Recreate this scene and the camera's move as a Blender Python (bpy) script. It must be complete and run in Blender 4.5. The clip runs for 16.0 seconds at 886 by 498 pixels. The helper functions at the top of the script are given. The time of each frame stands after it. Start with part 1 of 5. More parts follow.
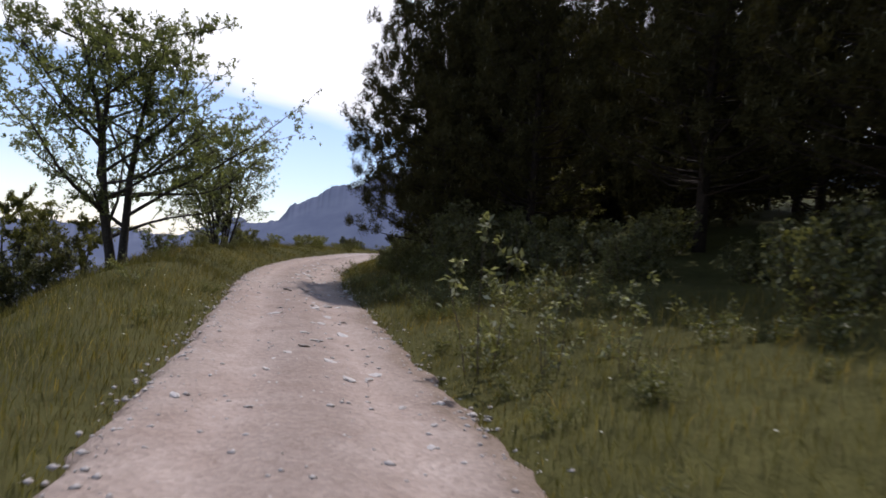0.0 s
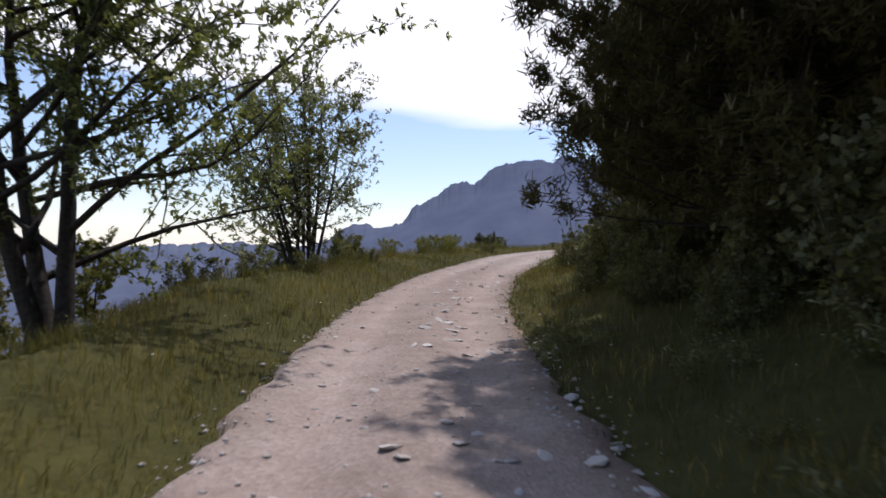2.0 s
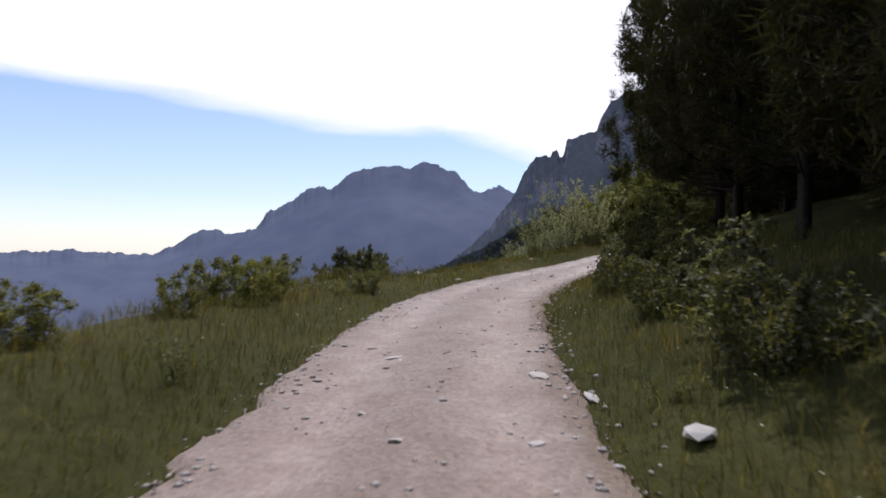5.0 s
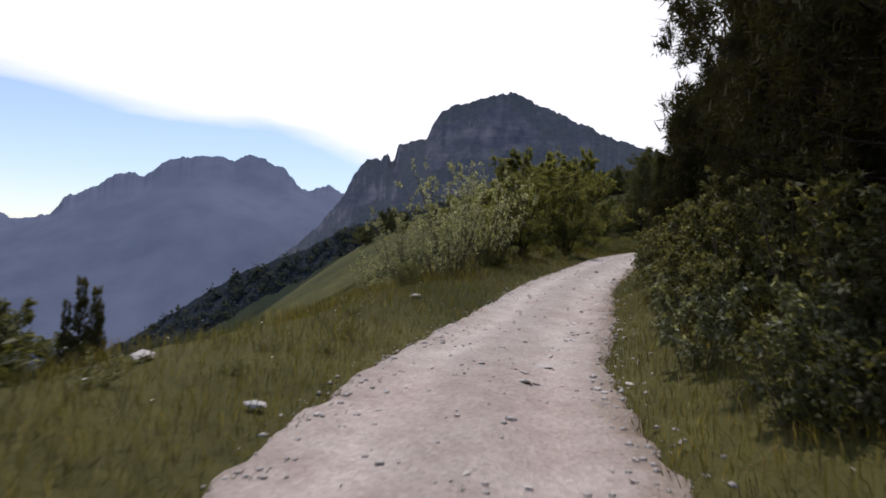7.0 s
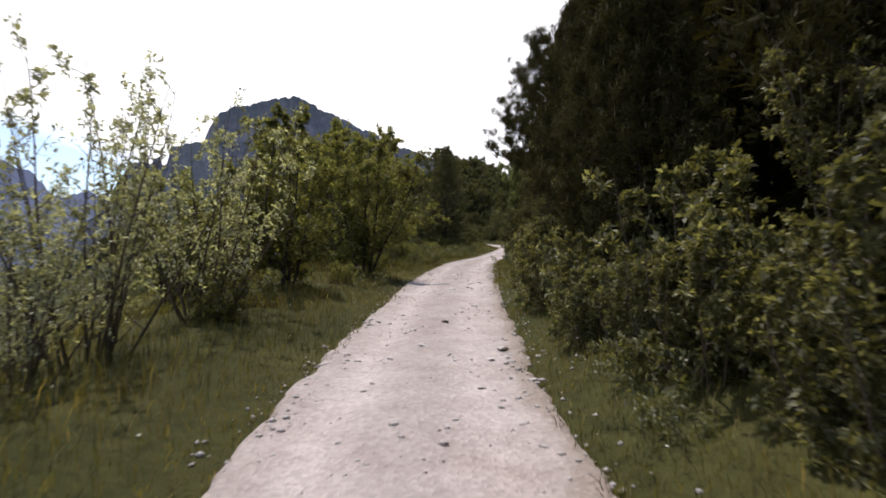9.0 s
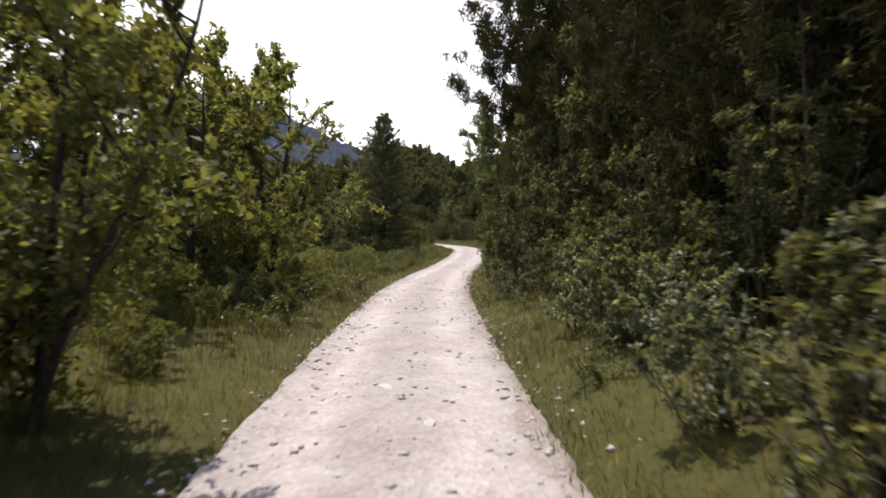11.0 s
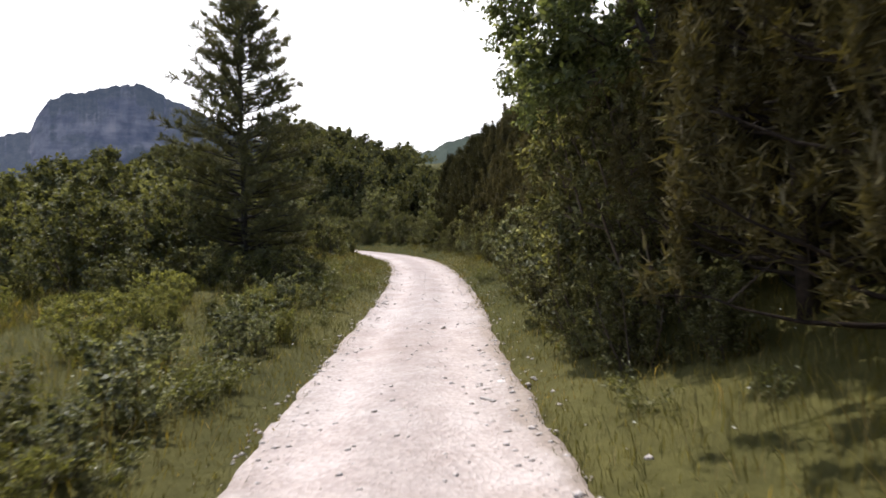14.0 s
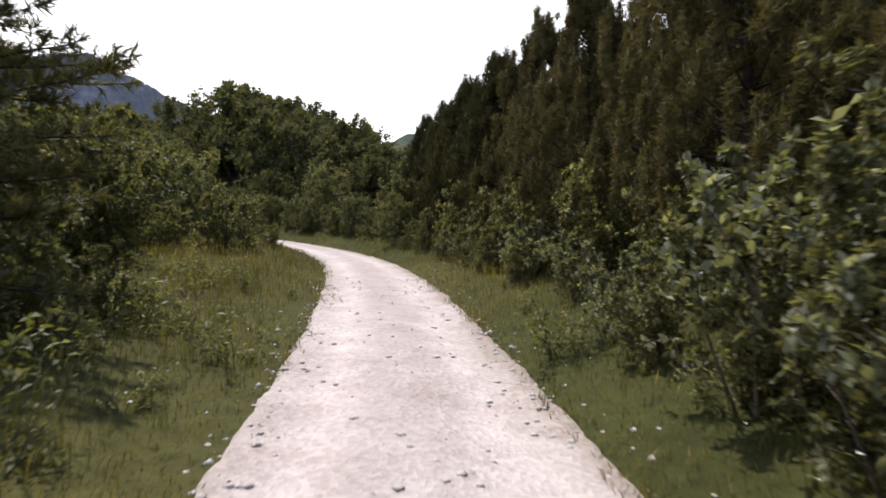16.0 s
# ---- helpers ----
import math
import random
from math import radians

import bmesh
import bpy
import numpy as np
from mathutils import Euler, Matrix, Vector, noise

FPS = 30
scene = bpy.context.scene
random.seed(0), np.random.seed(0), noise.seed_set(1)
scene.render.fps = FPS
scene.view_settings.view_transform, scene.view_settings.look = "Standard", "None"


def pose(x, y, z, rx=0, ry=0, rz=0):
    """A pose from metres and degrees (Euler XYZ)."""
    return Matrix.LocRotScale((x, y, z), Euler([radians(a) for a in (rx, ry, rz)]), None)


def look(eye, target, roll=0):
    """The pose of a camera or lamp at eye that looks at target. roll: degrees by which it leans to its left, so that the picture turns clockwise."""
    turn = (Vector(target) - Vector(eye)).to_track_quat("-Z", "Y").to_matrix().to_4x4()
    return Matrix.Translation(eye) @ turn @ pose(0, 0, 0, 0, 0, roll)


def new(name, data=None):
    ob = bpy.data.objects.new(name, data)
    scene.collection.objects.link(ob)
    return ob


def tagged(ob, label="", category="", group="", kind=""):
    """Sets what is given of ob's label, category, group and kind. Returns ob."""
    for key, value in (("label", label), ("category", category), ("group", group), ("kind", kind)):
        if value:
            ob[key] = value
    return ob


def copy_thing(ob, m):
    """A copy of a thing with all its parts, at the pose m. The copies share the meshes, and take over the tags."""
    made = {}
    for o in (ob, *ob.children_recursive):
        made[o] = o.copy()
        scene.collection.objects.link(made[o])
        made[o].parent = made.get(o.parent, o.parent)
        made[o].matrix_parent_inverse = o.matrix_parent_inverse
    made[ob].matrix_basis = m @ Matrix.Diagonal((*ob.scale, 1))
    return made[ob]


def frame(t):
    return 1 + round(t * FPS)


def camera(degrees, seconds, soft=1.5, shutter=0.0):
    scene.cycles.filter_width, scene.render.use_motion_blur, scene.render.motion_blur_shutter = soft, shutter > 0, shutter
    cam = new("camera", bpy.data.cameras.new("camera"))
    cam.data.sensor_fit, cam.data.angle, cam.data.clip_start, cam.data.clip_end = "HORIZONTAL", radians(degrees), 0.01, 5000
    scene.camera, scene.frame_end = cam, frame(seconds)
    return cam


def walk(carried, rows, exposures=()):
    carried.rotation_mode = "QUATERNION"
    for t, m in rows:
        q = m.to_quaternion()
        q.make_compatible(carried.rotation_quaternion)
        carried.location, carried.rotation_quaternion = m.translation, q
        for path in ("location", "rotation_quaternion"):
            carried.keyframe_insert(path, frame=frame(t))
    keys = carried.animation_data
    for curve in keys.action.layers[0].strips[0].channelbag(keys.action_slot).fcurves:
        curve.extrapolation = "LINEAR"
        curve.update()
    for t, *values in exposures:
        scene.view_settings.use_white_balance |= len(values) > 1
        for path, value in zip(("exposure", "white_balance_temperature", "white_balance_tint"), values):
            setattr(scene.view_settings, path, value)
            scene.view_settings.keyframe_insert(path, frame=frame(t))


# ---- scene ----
cam = camera(68.0, 16.0, soft=1.7, shutter=0.2)
PATH = [
    (0, (-0.058, -0.058, 1.512), (-0.323, 9.933, 1.860), 5.94),
    (0.5, (-0.608, 2.975, 1.658), (-1.620, 12.920, 1.926), 3.97),
    (1, (-1.314, 5.977, 1.750), (-2.986, 15.835, 1.890), 3.02),
    (1.5, (-2.141, 8.881, 1.869), (-4.206, 18.664, 2.054), 2.71),
    (2, (-2.952, 11.767, 1.963), (-5.066, 21.541, 2.087), 1.05),
    (2.5, (-3.753, 14.736, 2.088), (-5.773, 24.529, 2.196), 0.14),
    (3, (-4.430, 17.538, 2.226), (-6.243, 27.370, 2.417), -0.51),
    (3.5, (-5.080, 20.439, 2.367), (-6.618, 30.317, 2.608), -0.16),
    (4, (-5.492, 23.239, 2.505), (-6.548, 33.180, 2.739), 0.64),
    (6.5, (-5.969, 38.633, 3.457), (-4.116, 48.457, 3.707), 0.97),
    (7, (-5.387, 41.732, 3.640), (-2.776, 51.380, 3.972), 2.60),
    (7.5, (-4.433, 44.943, 3.853), (-0.902, 54.291, 4.230), 2.64),
    (8, (-3.273, 47.755, 4.040), (1.073, 56.751, 4.464), 1.72),
    (8.5, (-1.975, 50.252, 4.199), (3.120, 58.848, 4.583), 0.92),
    (9, (-0.543, 52.686, 4.437), (4.964, 61.018, 4.933), 0.10),
    (11.5, (9.791, 67.346, 5.932), (16.084, 75.107, 6.350), -1.05),
    (12, (12.019, 70.368, 6.219), (18.380, 78.071, 6.659), -1.57),
    (12.5, (13.968, 73.063, 6.478), (20.376, 80.727, 6.908), -2.09),
    (13, (15.967, 75.658, 6.717), (22.591, 83.143, 7.038), -3.09),
    (13.5, (18.046, 78.173, 6.909), (24.912, 85.433, 7.268), -2.87),
    (14, (20.123, 80.601, 7.101), (27.204, 87.650, 7.508), -1.65),
    (14.5, (22.121, 82.851, 7.271), (29.396, 89.703, 7.607), -0.68),
    (15, (24.196, 85.100, 7.442), (31.574, 91.844, 7.745), 0.24),
    (15.5, (25.950, 87.012, 7.527), (33.475, 93.588, 7.890), 1.59),
    (16, (27.807, 89.020, 7.718), (35.373, 95.550, 8.047), 1.38),
]
walk(cam, [(t, look(eye, target, roll)) for t, eye, target, roll in PATH],
     exposures=[(0.0, -0.3, 6120, 17), (4.0, -0.38, 6080, 17), (7.0, -0.44, 6240, 15), (9.0, 0.0, 6380, 15), (12.0, 0.5, 6400, 14), (16.0, 0.47, 6350, 14)])

# ---- world, sun ----
SUN_YAW, SUN_UP = -14.0, 67.0      # degrees to the left of +y, and above the horizon
world = bpy.data.worlds.new("sky")
scene.world = world
world.use_nodes = True
wn, wl = world.node_tree.nodes, world.node_tree.links
wn.clear()


def sky_node(kind, **values):
    n = wn.new(kind)
    for k, v in values.items():
        n.inputs[k].default_value = v
    return n


def sky_math(op, a, b=0.0, clamp=False):
    n = wn.new("ShaderNodeMath")
    n.operation, n.use_clamp = op, clamp
    for i, v in enumerate((a, b)):
        if isinstance(v, (int, float)):
            n.inputs[i].default_value = v
        else:
            wl.new(v, n.inputs[i])
    return n.outputs[0]


sky = wn.new("ShaderNodeTexSky")
sky.sky_type, sky.sun_disc = "NISHITA", False
sky.sun_elevation, sky.sun_rotation = radians(SUN_UP), radians(-SUN_YAW % 360)
sky.air_density, sky.dust_density, sky.ozone_density = 1.0, 0.6, 2.0
coord = wn.new("ShaderNodeTexCoord")
split = wn.new("ShaderNodeSeparateXYZ")
wl.new(coord.outputs["Generated"], split.inputs[0])
# a bank of white cloud hangs over the mountains and thins out towards the open valley
flat = wn.new("ShaderNodeMapping")
flat.inputs["Scale"].default_value = (1.5, 1.5, 6.0)
wl.new(coord.outputs["Generated"], flat.inputs[0])
puff = wn.new("ShaderNodeTexNoise")
puff.inputs["Scale"].default_value, puff.inputs["Detail"].default_value = 2.2, 7.0
puff.inputs["Roughness"].default_value = 0.5
wl.new(flat.outputs[0], puff.inputs["Vector"])
edge = sky_math("MINIMUM", sky_math("MULTIPLY", split.outputs[0], -0.07), sky_math("MULTIPLY", split.outputs[0], -0.30))
edge = sky_math("ADD", edge, 0.19)                                       # lower towards +x
rag = sky_math("MULTIPLY", sky_math("SUBTRACT", puff.outputs[0], 0.5), 0.07)
over = sky_math("SUBTRACT", sky_math("ADD", split.outputs[2], rag), edge)
mask = sky_math("MULTIPLY", over, 38.0, clamp=True)
high = sky_math("ADD", split.outputs[2], sky_math("MULTIPLY", rag, 3.0))
clear = sky_math("MULTIPLY", sky_math("SUBTRACT", 0.66, high), 5.0, clamp=True)      # open sky overhead
ahead = sky_math("ADD", sky_math("MULTIPLY", split.outputs[1], 1.6), 0.75, clamp=True)    # and behind
mask = sky_math("MULTIPLY", mask, sky_math("MULTIPLY", clear, ahead))
low = sky_math("MULTIPLY", sky_math("SUBTRACT", 0.10, split.outputs[2]), 5.0, clamp=True)   # pale air near the horizon
low = sky_math("MULTIPLY", low, 0.85)
mask = sky_math("MAXIMUM", mask, low)
blue = wn.new("ShaderNodeMixRGB")
blue.blend_type, blue.inputs[0].default_value = "MULTIPLY", 1.0
blue.inputs[2].default_value = (0.44, 0.41, 0.385, 1)
wl.new(sky.outputs[0], blue.inputs[1])
mix = wn.new("ShaderNodeMixRGB")
mix.inputs[2].default_value = (2.95, 2.95, 2.95, 1)
wl.new(mask, mix.inputs[0])
wl.new(blue.outputs[0], mix.inputs[1])
back = wn.new("ShaderNodeBackground")
wl.new(mix.outputs[0], back.inputs[0])
back.inputs[1].default_value = 0.5
wout = wn.new("ShaderNodeOutputWorld")
wl.new(back.outputs[0], wout.inputs[0])

lamp = bpy.data.lights.new("sun", "SUN")
lamp.energy, lamp.angle, lamp.color = 4.3, radians(0.6), (1.0, 0.965, 0.92)
sun = new("sun", lamp)
sa, se = radians(SUN_YAW), radians(SUN_UP)
sun_from = Vector((-math.sin(sa) * math.cos(se), math.cos(sa) * math.cos(se), math.sin(se)))
sun.matrix_world = look(sun_from * 200, (0, 0, 0))

# ---- materials ----


class Mat:
    """A node material with one Principled surface."""

    def __init__(self, name, colour, rough=0.8, spec=0.3):
        self.m = bpy.data.materials.new(name)
        self.m.use_nodes = True
        self.n, self.l = self.m.node_tree.nodes, self.m.node_tree.links
        self.p = self.n["Principled BSDF"]
        self.p.inputs["Roughness"].default_value = rough
        self.p.inputs["Specular IOR Level"].default_value = spec
        self.p.inputs["Base Color"].default_value = (*colour, 1)
        self.out = self.n["Material Output"]
        self.pos = self.n.new("ShaderNodeTexCoord").outputs["Object"]

    def noise(self, scale, detail=4.0, rough=0.55, kind="ShaderNodeTexNoise", vec=None):
        t = self.n.new(kind)
        t.inputs["Scale"].default_value = scale
        if kind == "ShaderNodeTexNoise":
            t.inputs["Detail"].default_value, t.inputs["Roughness"].default_value = detail, rough
        self.l.new(vec or self.pos, t.inputs["Vector"])
        return t.outputs[0]

    def ramp(self, fac, stops):
        r = self.n.new("ShaderNodeValToRGB")
        els = r.color_ramp.elements
        while len(els) < len(stops):
            els.new(0.5)
        for e, (at, c) in zip(els, stops):
            e.position, e.color = at, (*c, 1)
        self.l.new(fac, r.inputs[0])
        return r.outputs[0]

    def mix(self, fac, a, b, blend="MIX"):
        m = self.n.new("ShaderNodeMixRGB")
        m.blend_type = blend
        for i, v in enumerate((fac, a, b)):
            if isinstance(v, (int, float)):
                m.inputs[i].default_value = v
            elif isinstance(v, tuple):
                m.inputs[i].default_value = (*v, 1)
            else:
                self.l.new(v, m.inputs[i])
        return m.outputs[0]

    def colour(self, c):
        self.l.new(c, self.p.inputs["Base Color"])
        return self

    def bump(self, h, strength=0.4, dist=0.02):
        b = self.n.new("ShaderNodeBump")
        b.inputs["Strength"].default_value, b.inputs["Distance"].default_value = strength, dist
        self.l.new(h, b.inputs["Height"])
        self.l.new(b.outputs[0], self.p.inputs["Normal"])
        return self


def leaf_mat(name, dark, light, glow=0.35, rough=0.62, spec=0.2, pale=None):
    """Leaves: each one its own shade, letting some light through."""
    k = Mat(name, dark, rough, spec)
    geo = k.n.new("ShaderNodeNewGeometry")
    stops = [(0.0, dark), (0.75, light)] + ([(1.0, pale)] if pale else [(1.0, light)])
    c = k.ramp(geo.outputs["Random Per Island"], stops)
    info = k.n.new("ShaderNodeObjectInfo")
    hue = k.n.new("ShaderNodeHueSaturation")
    k.l.new(k.mix(0.35, c, k.ramp(k.noise(0.9, 2.0), [(0.3, dark), (0.7, light)])), hue.inputs["Color"])
    m = k.n.new("ShaderNodeMapRange")
    m.inputs["To Min"].default_value, m.inputs["To Max"].default_value = 0.8, 1.2
    k.l.new(info.outputs["Random"], m.inputs[0])
    k.l.new(m.outputs[0], hue.inputs["Value"])
    k.colour(hue.outputs[0])
    t = k.n.new("ShaderNodeBsdfTranslucent")
    warm = k.mix(1.0, hue.outputs[0], (1.55, 1.5, 0.62), "MULTIPLY")
    k.l.new(warm, t.inputs["Color"])
    mx = k.n.new("ShaderNodeMixShader")
    mx.inputs[0].default_value = glow
    k.l.new(k.p.outputs[0], mx.inputs[1])
    k.l.new(t.outputs[0], mx.inputs[2])
    k.l.new(mx.outputs[0], k.out.inputs[0])
    return k.m


def bark_mat(name, dark, light):
    k = Mat(name, dark, 0.9, 0.15)
    n = k.noise(14, 6, 0.65)
    k.colour(k.ramp(n, [(0.3, dark), (0.7, light)])).bump(k.noise(30, 5), 0.6, 0.02)
    return k.m


def road_mat():
    """Pale crushed limestone with pinkish ruts, dust and dark pits between stones."""
    k = Mat("limestone gravel", (0.5, 0.45, 0.4), 0.95, 0.1)
    broad = k.ramp(k.noise(0.35, 3), [(0.3, (0.40, 0.335, 0.30)), (0.7, (0.50, 0.455, 0.425))])
    mid = k.ramp(k.noise(2.2, 5, 0.6), [(0.32, (0.36, 0.305, 0.27)), (0.68, (0.54, 0.49, 0.455))])
    c = k.mix(0.55, broad, mid)
    v = k.n.new("ShaderNodeTexVoronoi")
    v.inputs["Scale"].default_value = 26
    k.l.new(k.pos, v.inputs["Vector"])
    peb = k.ramp(v.outputs["Color"], [(0.1, (0.72, 0.70, 0.68)), (0.9, (1.12, 1.1, 1.08))])
    c = k.mix(0.65, c, peb, "MULTIPLY")
    pit = k.ramp(k.noise(11, 4, 0.7), [(0.28, (0.60, 0.55, 0.52)), (0.42, (1, 1, 1))])
    c = k.mix(0.55, c, pit, "MULTIPLY")
    uv = k.n.new("ShaderNodeSeparateXYZ")
    k.l.new(k.n.new("ShaderNodeTexCoord").outputs["UV"], uv.inputs[0])
    wob = k.n.new("ShaderNodeMath")
    wob.operation = "MULTIPLY_ADD"
    k.l.new(k.noise(0.8, 4, 0.6), wob.inputs[0])
    wob.inputs[1].default_value = 0.22
    k.l.new(uv.outputs[0], wob.inputs[2])
    worn = k.ramp(wob.outputs[0], [(0.10, (0.66, 0.62, 0.55)), (0.20, (0.88, 0.86, 0.83)), (0.37, (1.1, 1.08, 1.06)), (0.52, (0.84, 0.82, 0.80)), (0.66, (0.86, 0.84, 0.82)),
                                   (0.82, (1.1, 1.08, 1.06)), (0.96, (0.88, 0.86, 0.83)), (1.0, (0.66, 0.62, 0.55))])
    c = k.mix(0.9, c, worn, "MULTIPLY")
    sp = k.n.new("ShaderNodeSeparateXYZ")
    k.l.new(k.pos, sp.inputs[0])
    reach = k.n.new("ShaderNodeMapRange")           # redder earth in the first bend, clean limestone further up
    reach.inputs["From Min"].default_value, reach.inputs["From Max"].default_value = 30.0, 60.0
    k.l.new(sp.outputs[1], reach.inputs[0])
    earth = k.mix(1.0, c, (0.80, 0.73, 0.68), "MULTIPLY")
    k.colour(k.mix(reach.outputs[0], earth, c))
    h = k.mix(0.5, v.outputs["Distance"], k.noise(60, 4))
    k.bump(h, 0.7, 0.03)
    return k.m


def ground_mat():
    k = Mat("meadow soil", (0.1, 0.1, 0.05), 0.95, 0.1)
    a = k.ramp(k.noise(0.25, 4), [(0.35, (0.052, 0.050, 0.014)), (0.65, (0.100, 0.090, 0.026))])
    b = k.ramp(k.noise(3.5, 6, 0.65), [(0.3, (0.040, 0.038, 0.012)), (0.7, (0.110, 0.100, 0.032))])
    c = k.mix(0.5, a, b)
    scrub = k.ramp(k.noise(0.045, 5, 0.6), [(0.46, (1, 1, 1)), (0.6, (0.5, 0.58, 0.5))])
    k.colour(k.mix(1.0, c, scrub, "MULTIPLY")).bump(k.noise(9, 6, 0.7), 0.8, 0.08)
    return k.m


def rock_mat(name, stone, wood, scale, line, grain=0.12, relief=0.45, leafy=0.14):
    """Far limestone walls with woods on the gentler ground."""
    k = Mat(name, stone, 1.0, 0.0)
    geo = k.n.new("ShaderNodeNewGeometry")
    sp = k.n.new("ShaderNodeSeparateXYZ")
    k.l.new(geo.outputs["Normal"], sp.inputs[0])
    n = k.noise(scale, 8, 0.65)
    steep = k.n.new("ShaderNodeMath")
    steep.operation = "ADD"
    k.l.new(sp.outputs[2], steep.inputs[0])
    k.l.new(n, steep.inputs[1])
    bare = k.ramp(k.noise(scale * 5, 6, 0.6), [(0.3, tuple(v * (1 - grain) for v in stone)), (0.7, tuple(v * (1 + grain) for v in stone))])
    green = k.ramp(k.noise(scale * 9, 6, 0.7), [(0.35, tuple(v * (1 - leafy) for v in wood)), (0.7, tuple(v * (1 + leafy) for v in wood))])
    cover = k.ramp(steep.outputs[0], [(line, (0, 0, 0)), (line + 0.12, (1, 1, 1))])
    k.colour(k.mix(cover, bare, green)).bump(k.noise(scale * 6, 8, 0.7), relief, 3.0)
    return k.m


M_ROAD, M_GROUND = road_mat(), ground_mat()
M_BARK = bark_mat("grey bark", (0.022, 0.018, 0.015), (0.075, 0.062, 0.05))
M_PINEBARK = bark_mat("dark pine bark", (0.014, 0.010, 0.008), (0.040, 0.029, 0.021))
M_TWIG = bark_mat("brown twigs", (0.05, 0.038, 0.026), (0.13, 0.10, 0.07))
M_ASH = leaf_mat("ash leaves", (0.055, 0.066, 0.032), (0.132, 0.148, 0.068), 0.5, pale=(0.28, 0.295, 0.18))
M_BEAM = leaf_mat("whitebeam leaves", (0.085, 0.094, 0.055), (0.24, 0.255, 0.155), 0.45, pale=(0.50, 0.51, 0.42))
M_DOWNY = leaf_mat("downy shrub leaves", (0.068, 0.073, 0.040), (0.185, 0.188, 0.112), 0.36, pale=(0.46, 0.465, 0.38))
M_WILLOW = leaf_mat("grey willow leaves", (0.095, 0.098, 0.062), (0.36, 0.36, 0.255), 0.42, pale=(0.66, 0.66, 0.57))
M_HAZEL = leaf_mat("hazel leaves", (0.070, 0.074, 0.027), (0.185, 0.180, 0.064), 0.5, pale=(0.34, 0.33, 0.18))
# hazel green darkened: the wood edge's shade is put into the leaf colour
M_EDGE = leaf_mat("shade-toned shrub leaves", (0.040, 0.041, 0.018), (0.132, 0.125, 0.053), 0.38, pale=(0.37, 0.36, 0.21))
M_SCRUB = leaf_mat("scrub leaves", (0.050, 0.053, 0.025), (0.140, 0.136, 0.062), 0.38, pale=(0.20, 0.20, 0.12))
M_PINE = leaf_mat("pine needles", (0.021, 0.019, 0.008), (0.060, 0.053, 0.020), 0.14, 0.85, 0.05)
M_PINE_TIP = leaf_mat("young pine shoots", (0.075, 0.066, 0.035), (0.17, 0.148, 0.085), 0.15, 0.6, 0.2)
# the same pine needles with sunlight put into a lighter colour
M_PINE_LIT = leaf_mat("sunlit pine needles", (0.040, 0.034, 0.015), (0.120, 0.100, 0.043), 0.2, 0.8, 0.08)
M_SPRUCE = leaf_mat("spruce needles", (0.042, 0.042, 0.019), (0.125, 0.116, 0.050), 0.25, 0.6, 0.2)
def grass_mat():
    """Grass in drifts: fresh, dark and straw-coloured."""
    k = Mat("meadow grass blades", (0.1, 0.1, 0.03), 0.65, 0.15)
    geo = k.n.new("ShaderNodeNewGeometry")
    one = k.ramp(geo.outputs["Random Per Island"], [(0.0, (0.044, 0.046, 0.014)), (0.55, (0.108, 0.098, 0.031)), (0.9, (0.165, 0.138, 0.052)), (1.0, (0.30, 0.24, 0.12))])
    drift = k.ramp(k.noise(0.45, 5, 0.65), [(0.32, (0.60, 0.66, 0.55)), (0.48, (1.0, 1.0, 1.0)), (0.62, (1.3, 1.1, 0.85))])
    tuft = k.ramp(k.noise(3.2, 4, 0.6), [(0.3, (0.55, 0.58, 0.55)), (0.6, (1.15, 1.1, 1.05))])
    c = k.mix(0.75, k.mix(0.85, one, drift, "MULTIPLY"), tuft, "MULTIPLY")
    k.colour(c)
    t = k.n.new("ShaderNodeBsdfTranslucent")
    k.l.new(k.mix(1.0, c, (1.4, 1.4, 0.6), "MULTIPLY"), t.inputs["Color"])
    mx = k.n.new("ShaderNodeMixShader")
    mx.inputs[0].default_value = 0.4
    k.l.new(k.p.outputs[0], mx.inputs[1])
    k.l.new(t.outputs[0], mx.inputs[2])
    k.l.new(mx.outputs[0], k.out.inputs[0])
    return k.m


M_GRASS = grass_mat()
M_PETAL = leaf_mat("white petals", (0.55, 0.54, 0.48), (0.75, 0.74, 0.68), 0.3)
M_HERB = leaf_mat("herb leaves", (0.06, 0.064, 0.024), (0.14, 0.14, 0.055), 0.35, 0.55, 0.25, pale=(0.34, 0.33, 0.22))
M_WOOD = leaf_mat("far wood crowns", (0.034, 0.036, 0.021), (0.100, 0.098, 0.048), 0.35, 0.8, 0.05)


def stone_mat():
    k = Mat("limestone", (0.42, 0.38, 0.35), 0.9, 0.2)
    info = k.n.new("ShaderNodeObjectInfo")
    c = k.ramp(info.outputs["Random"], [(0.0, (0.34, 0.29, 0.25)), (0.5, (0.50, 0.45, 0.40)), (1.0, (0.66, 0.61, 0.56))])
    k.colour(k.mix(0.5, c, k.ramp(k.noise(18, 5), [(0.3, (0.38, 0.33, 0.29)), (0.7, (0.60, 0.55, 0.50))]))).bump(k.noise(40, 5), 0.5, 0.01)
    return k.m


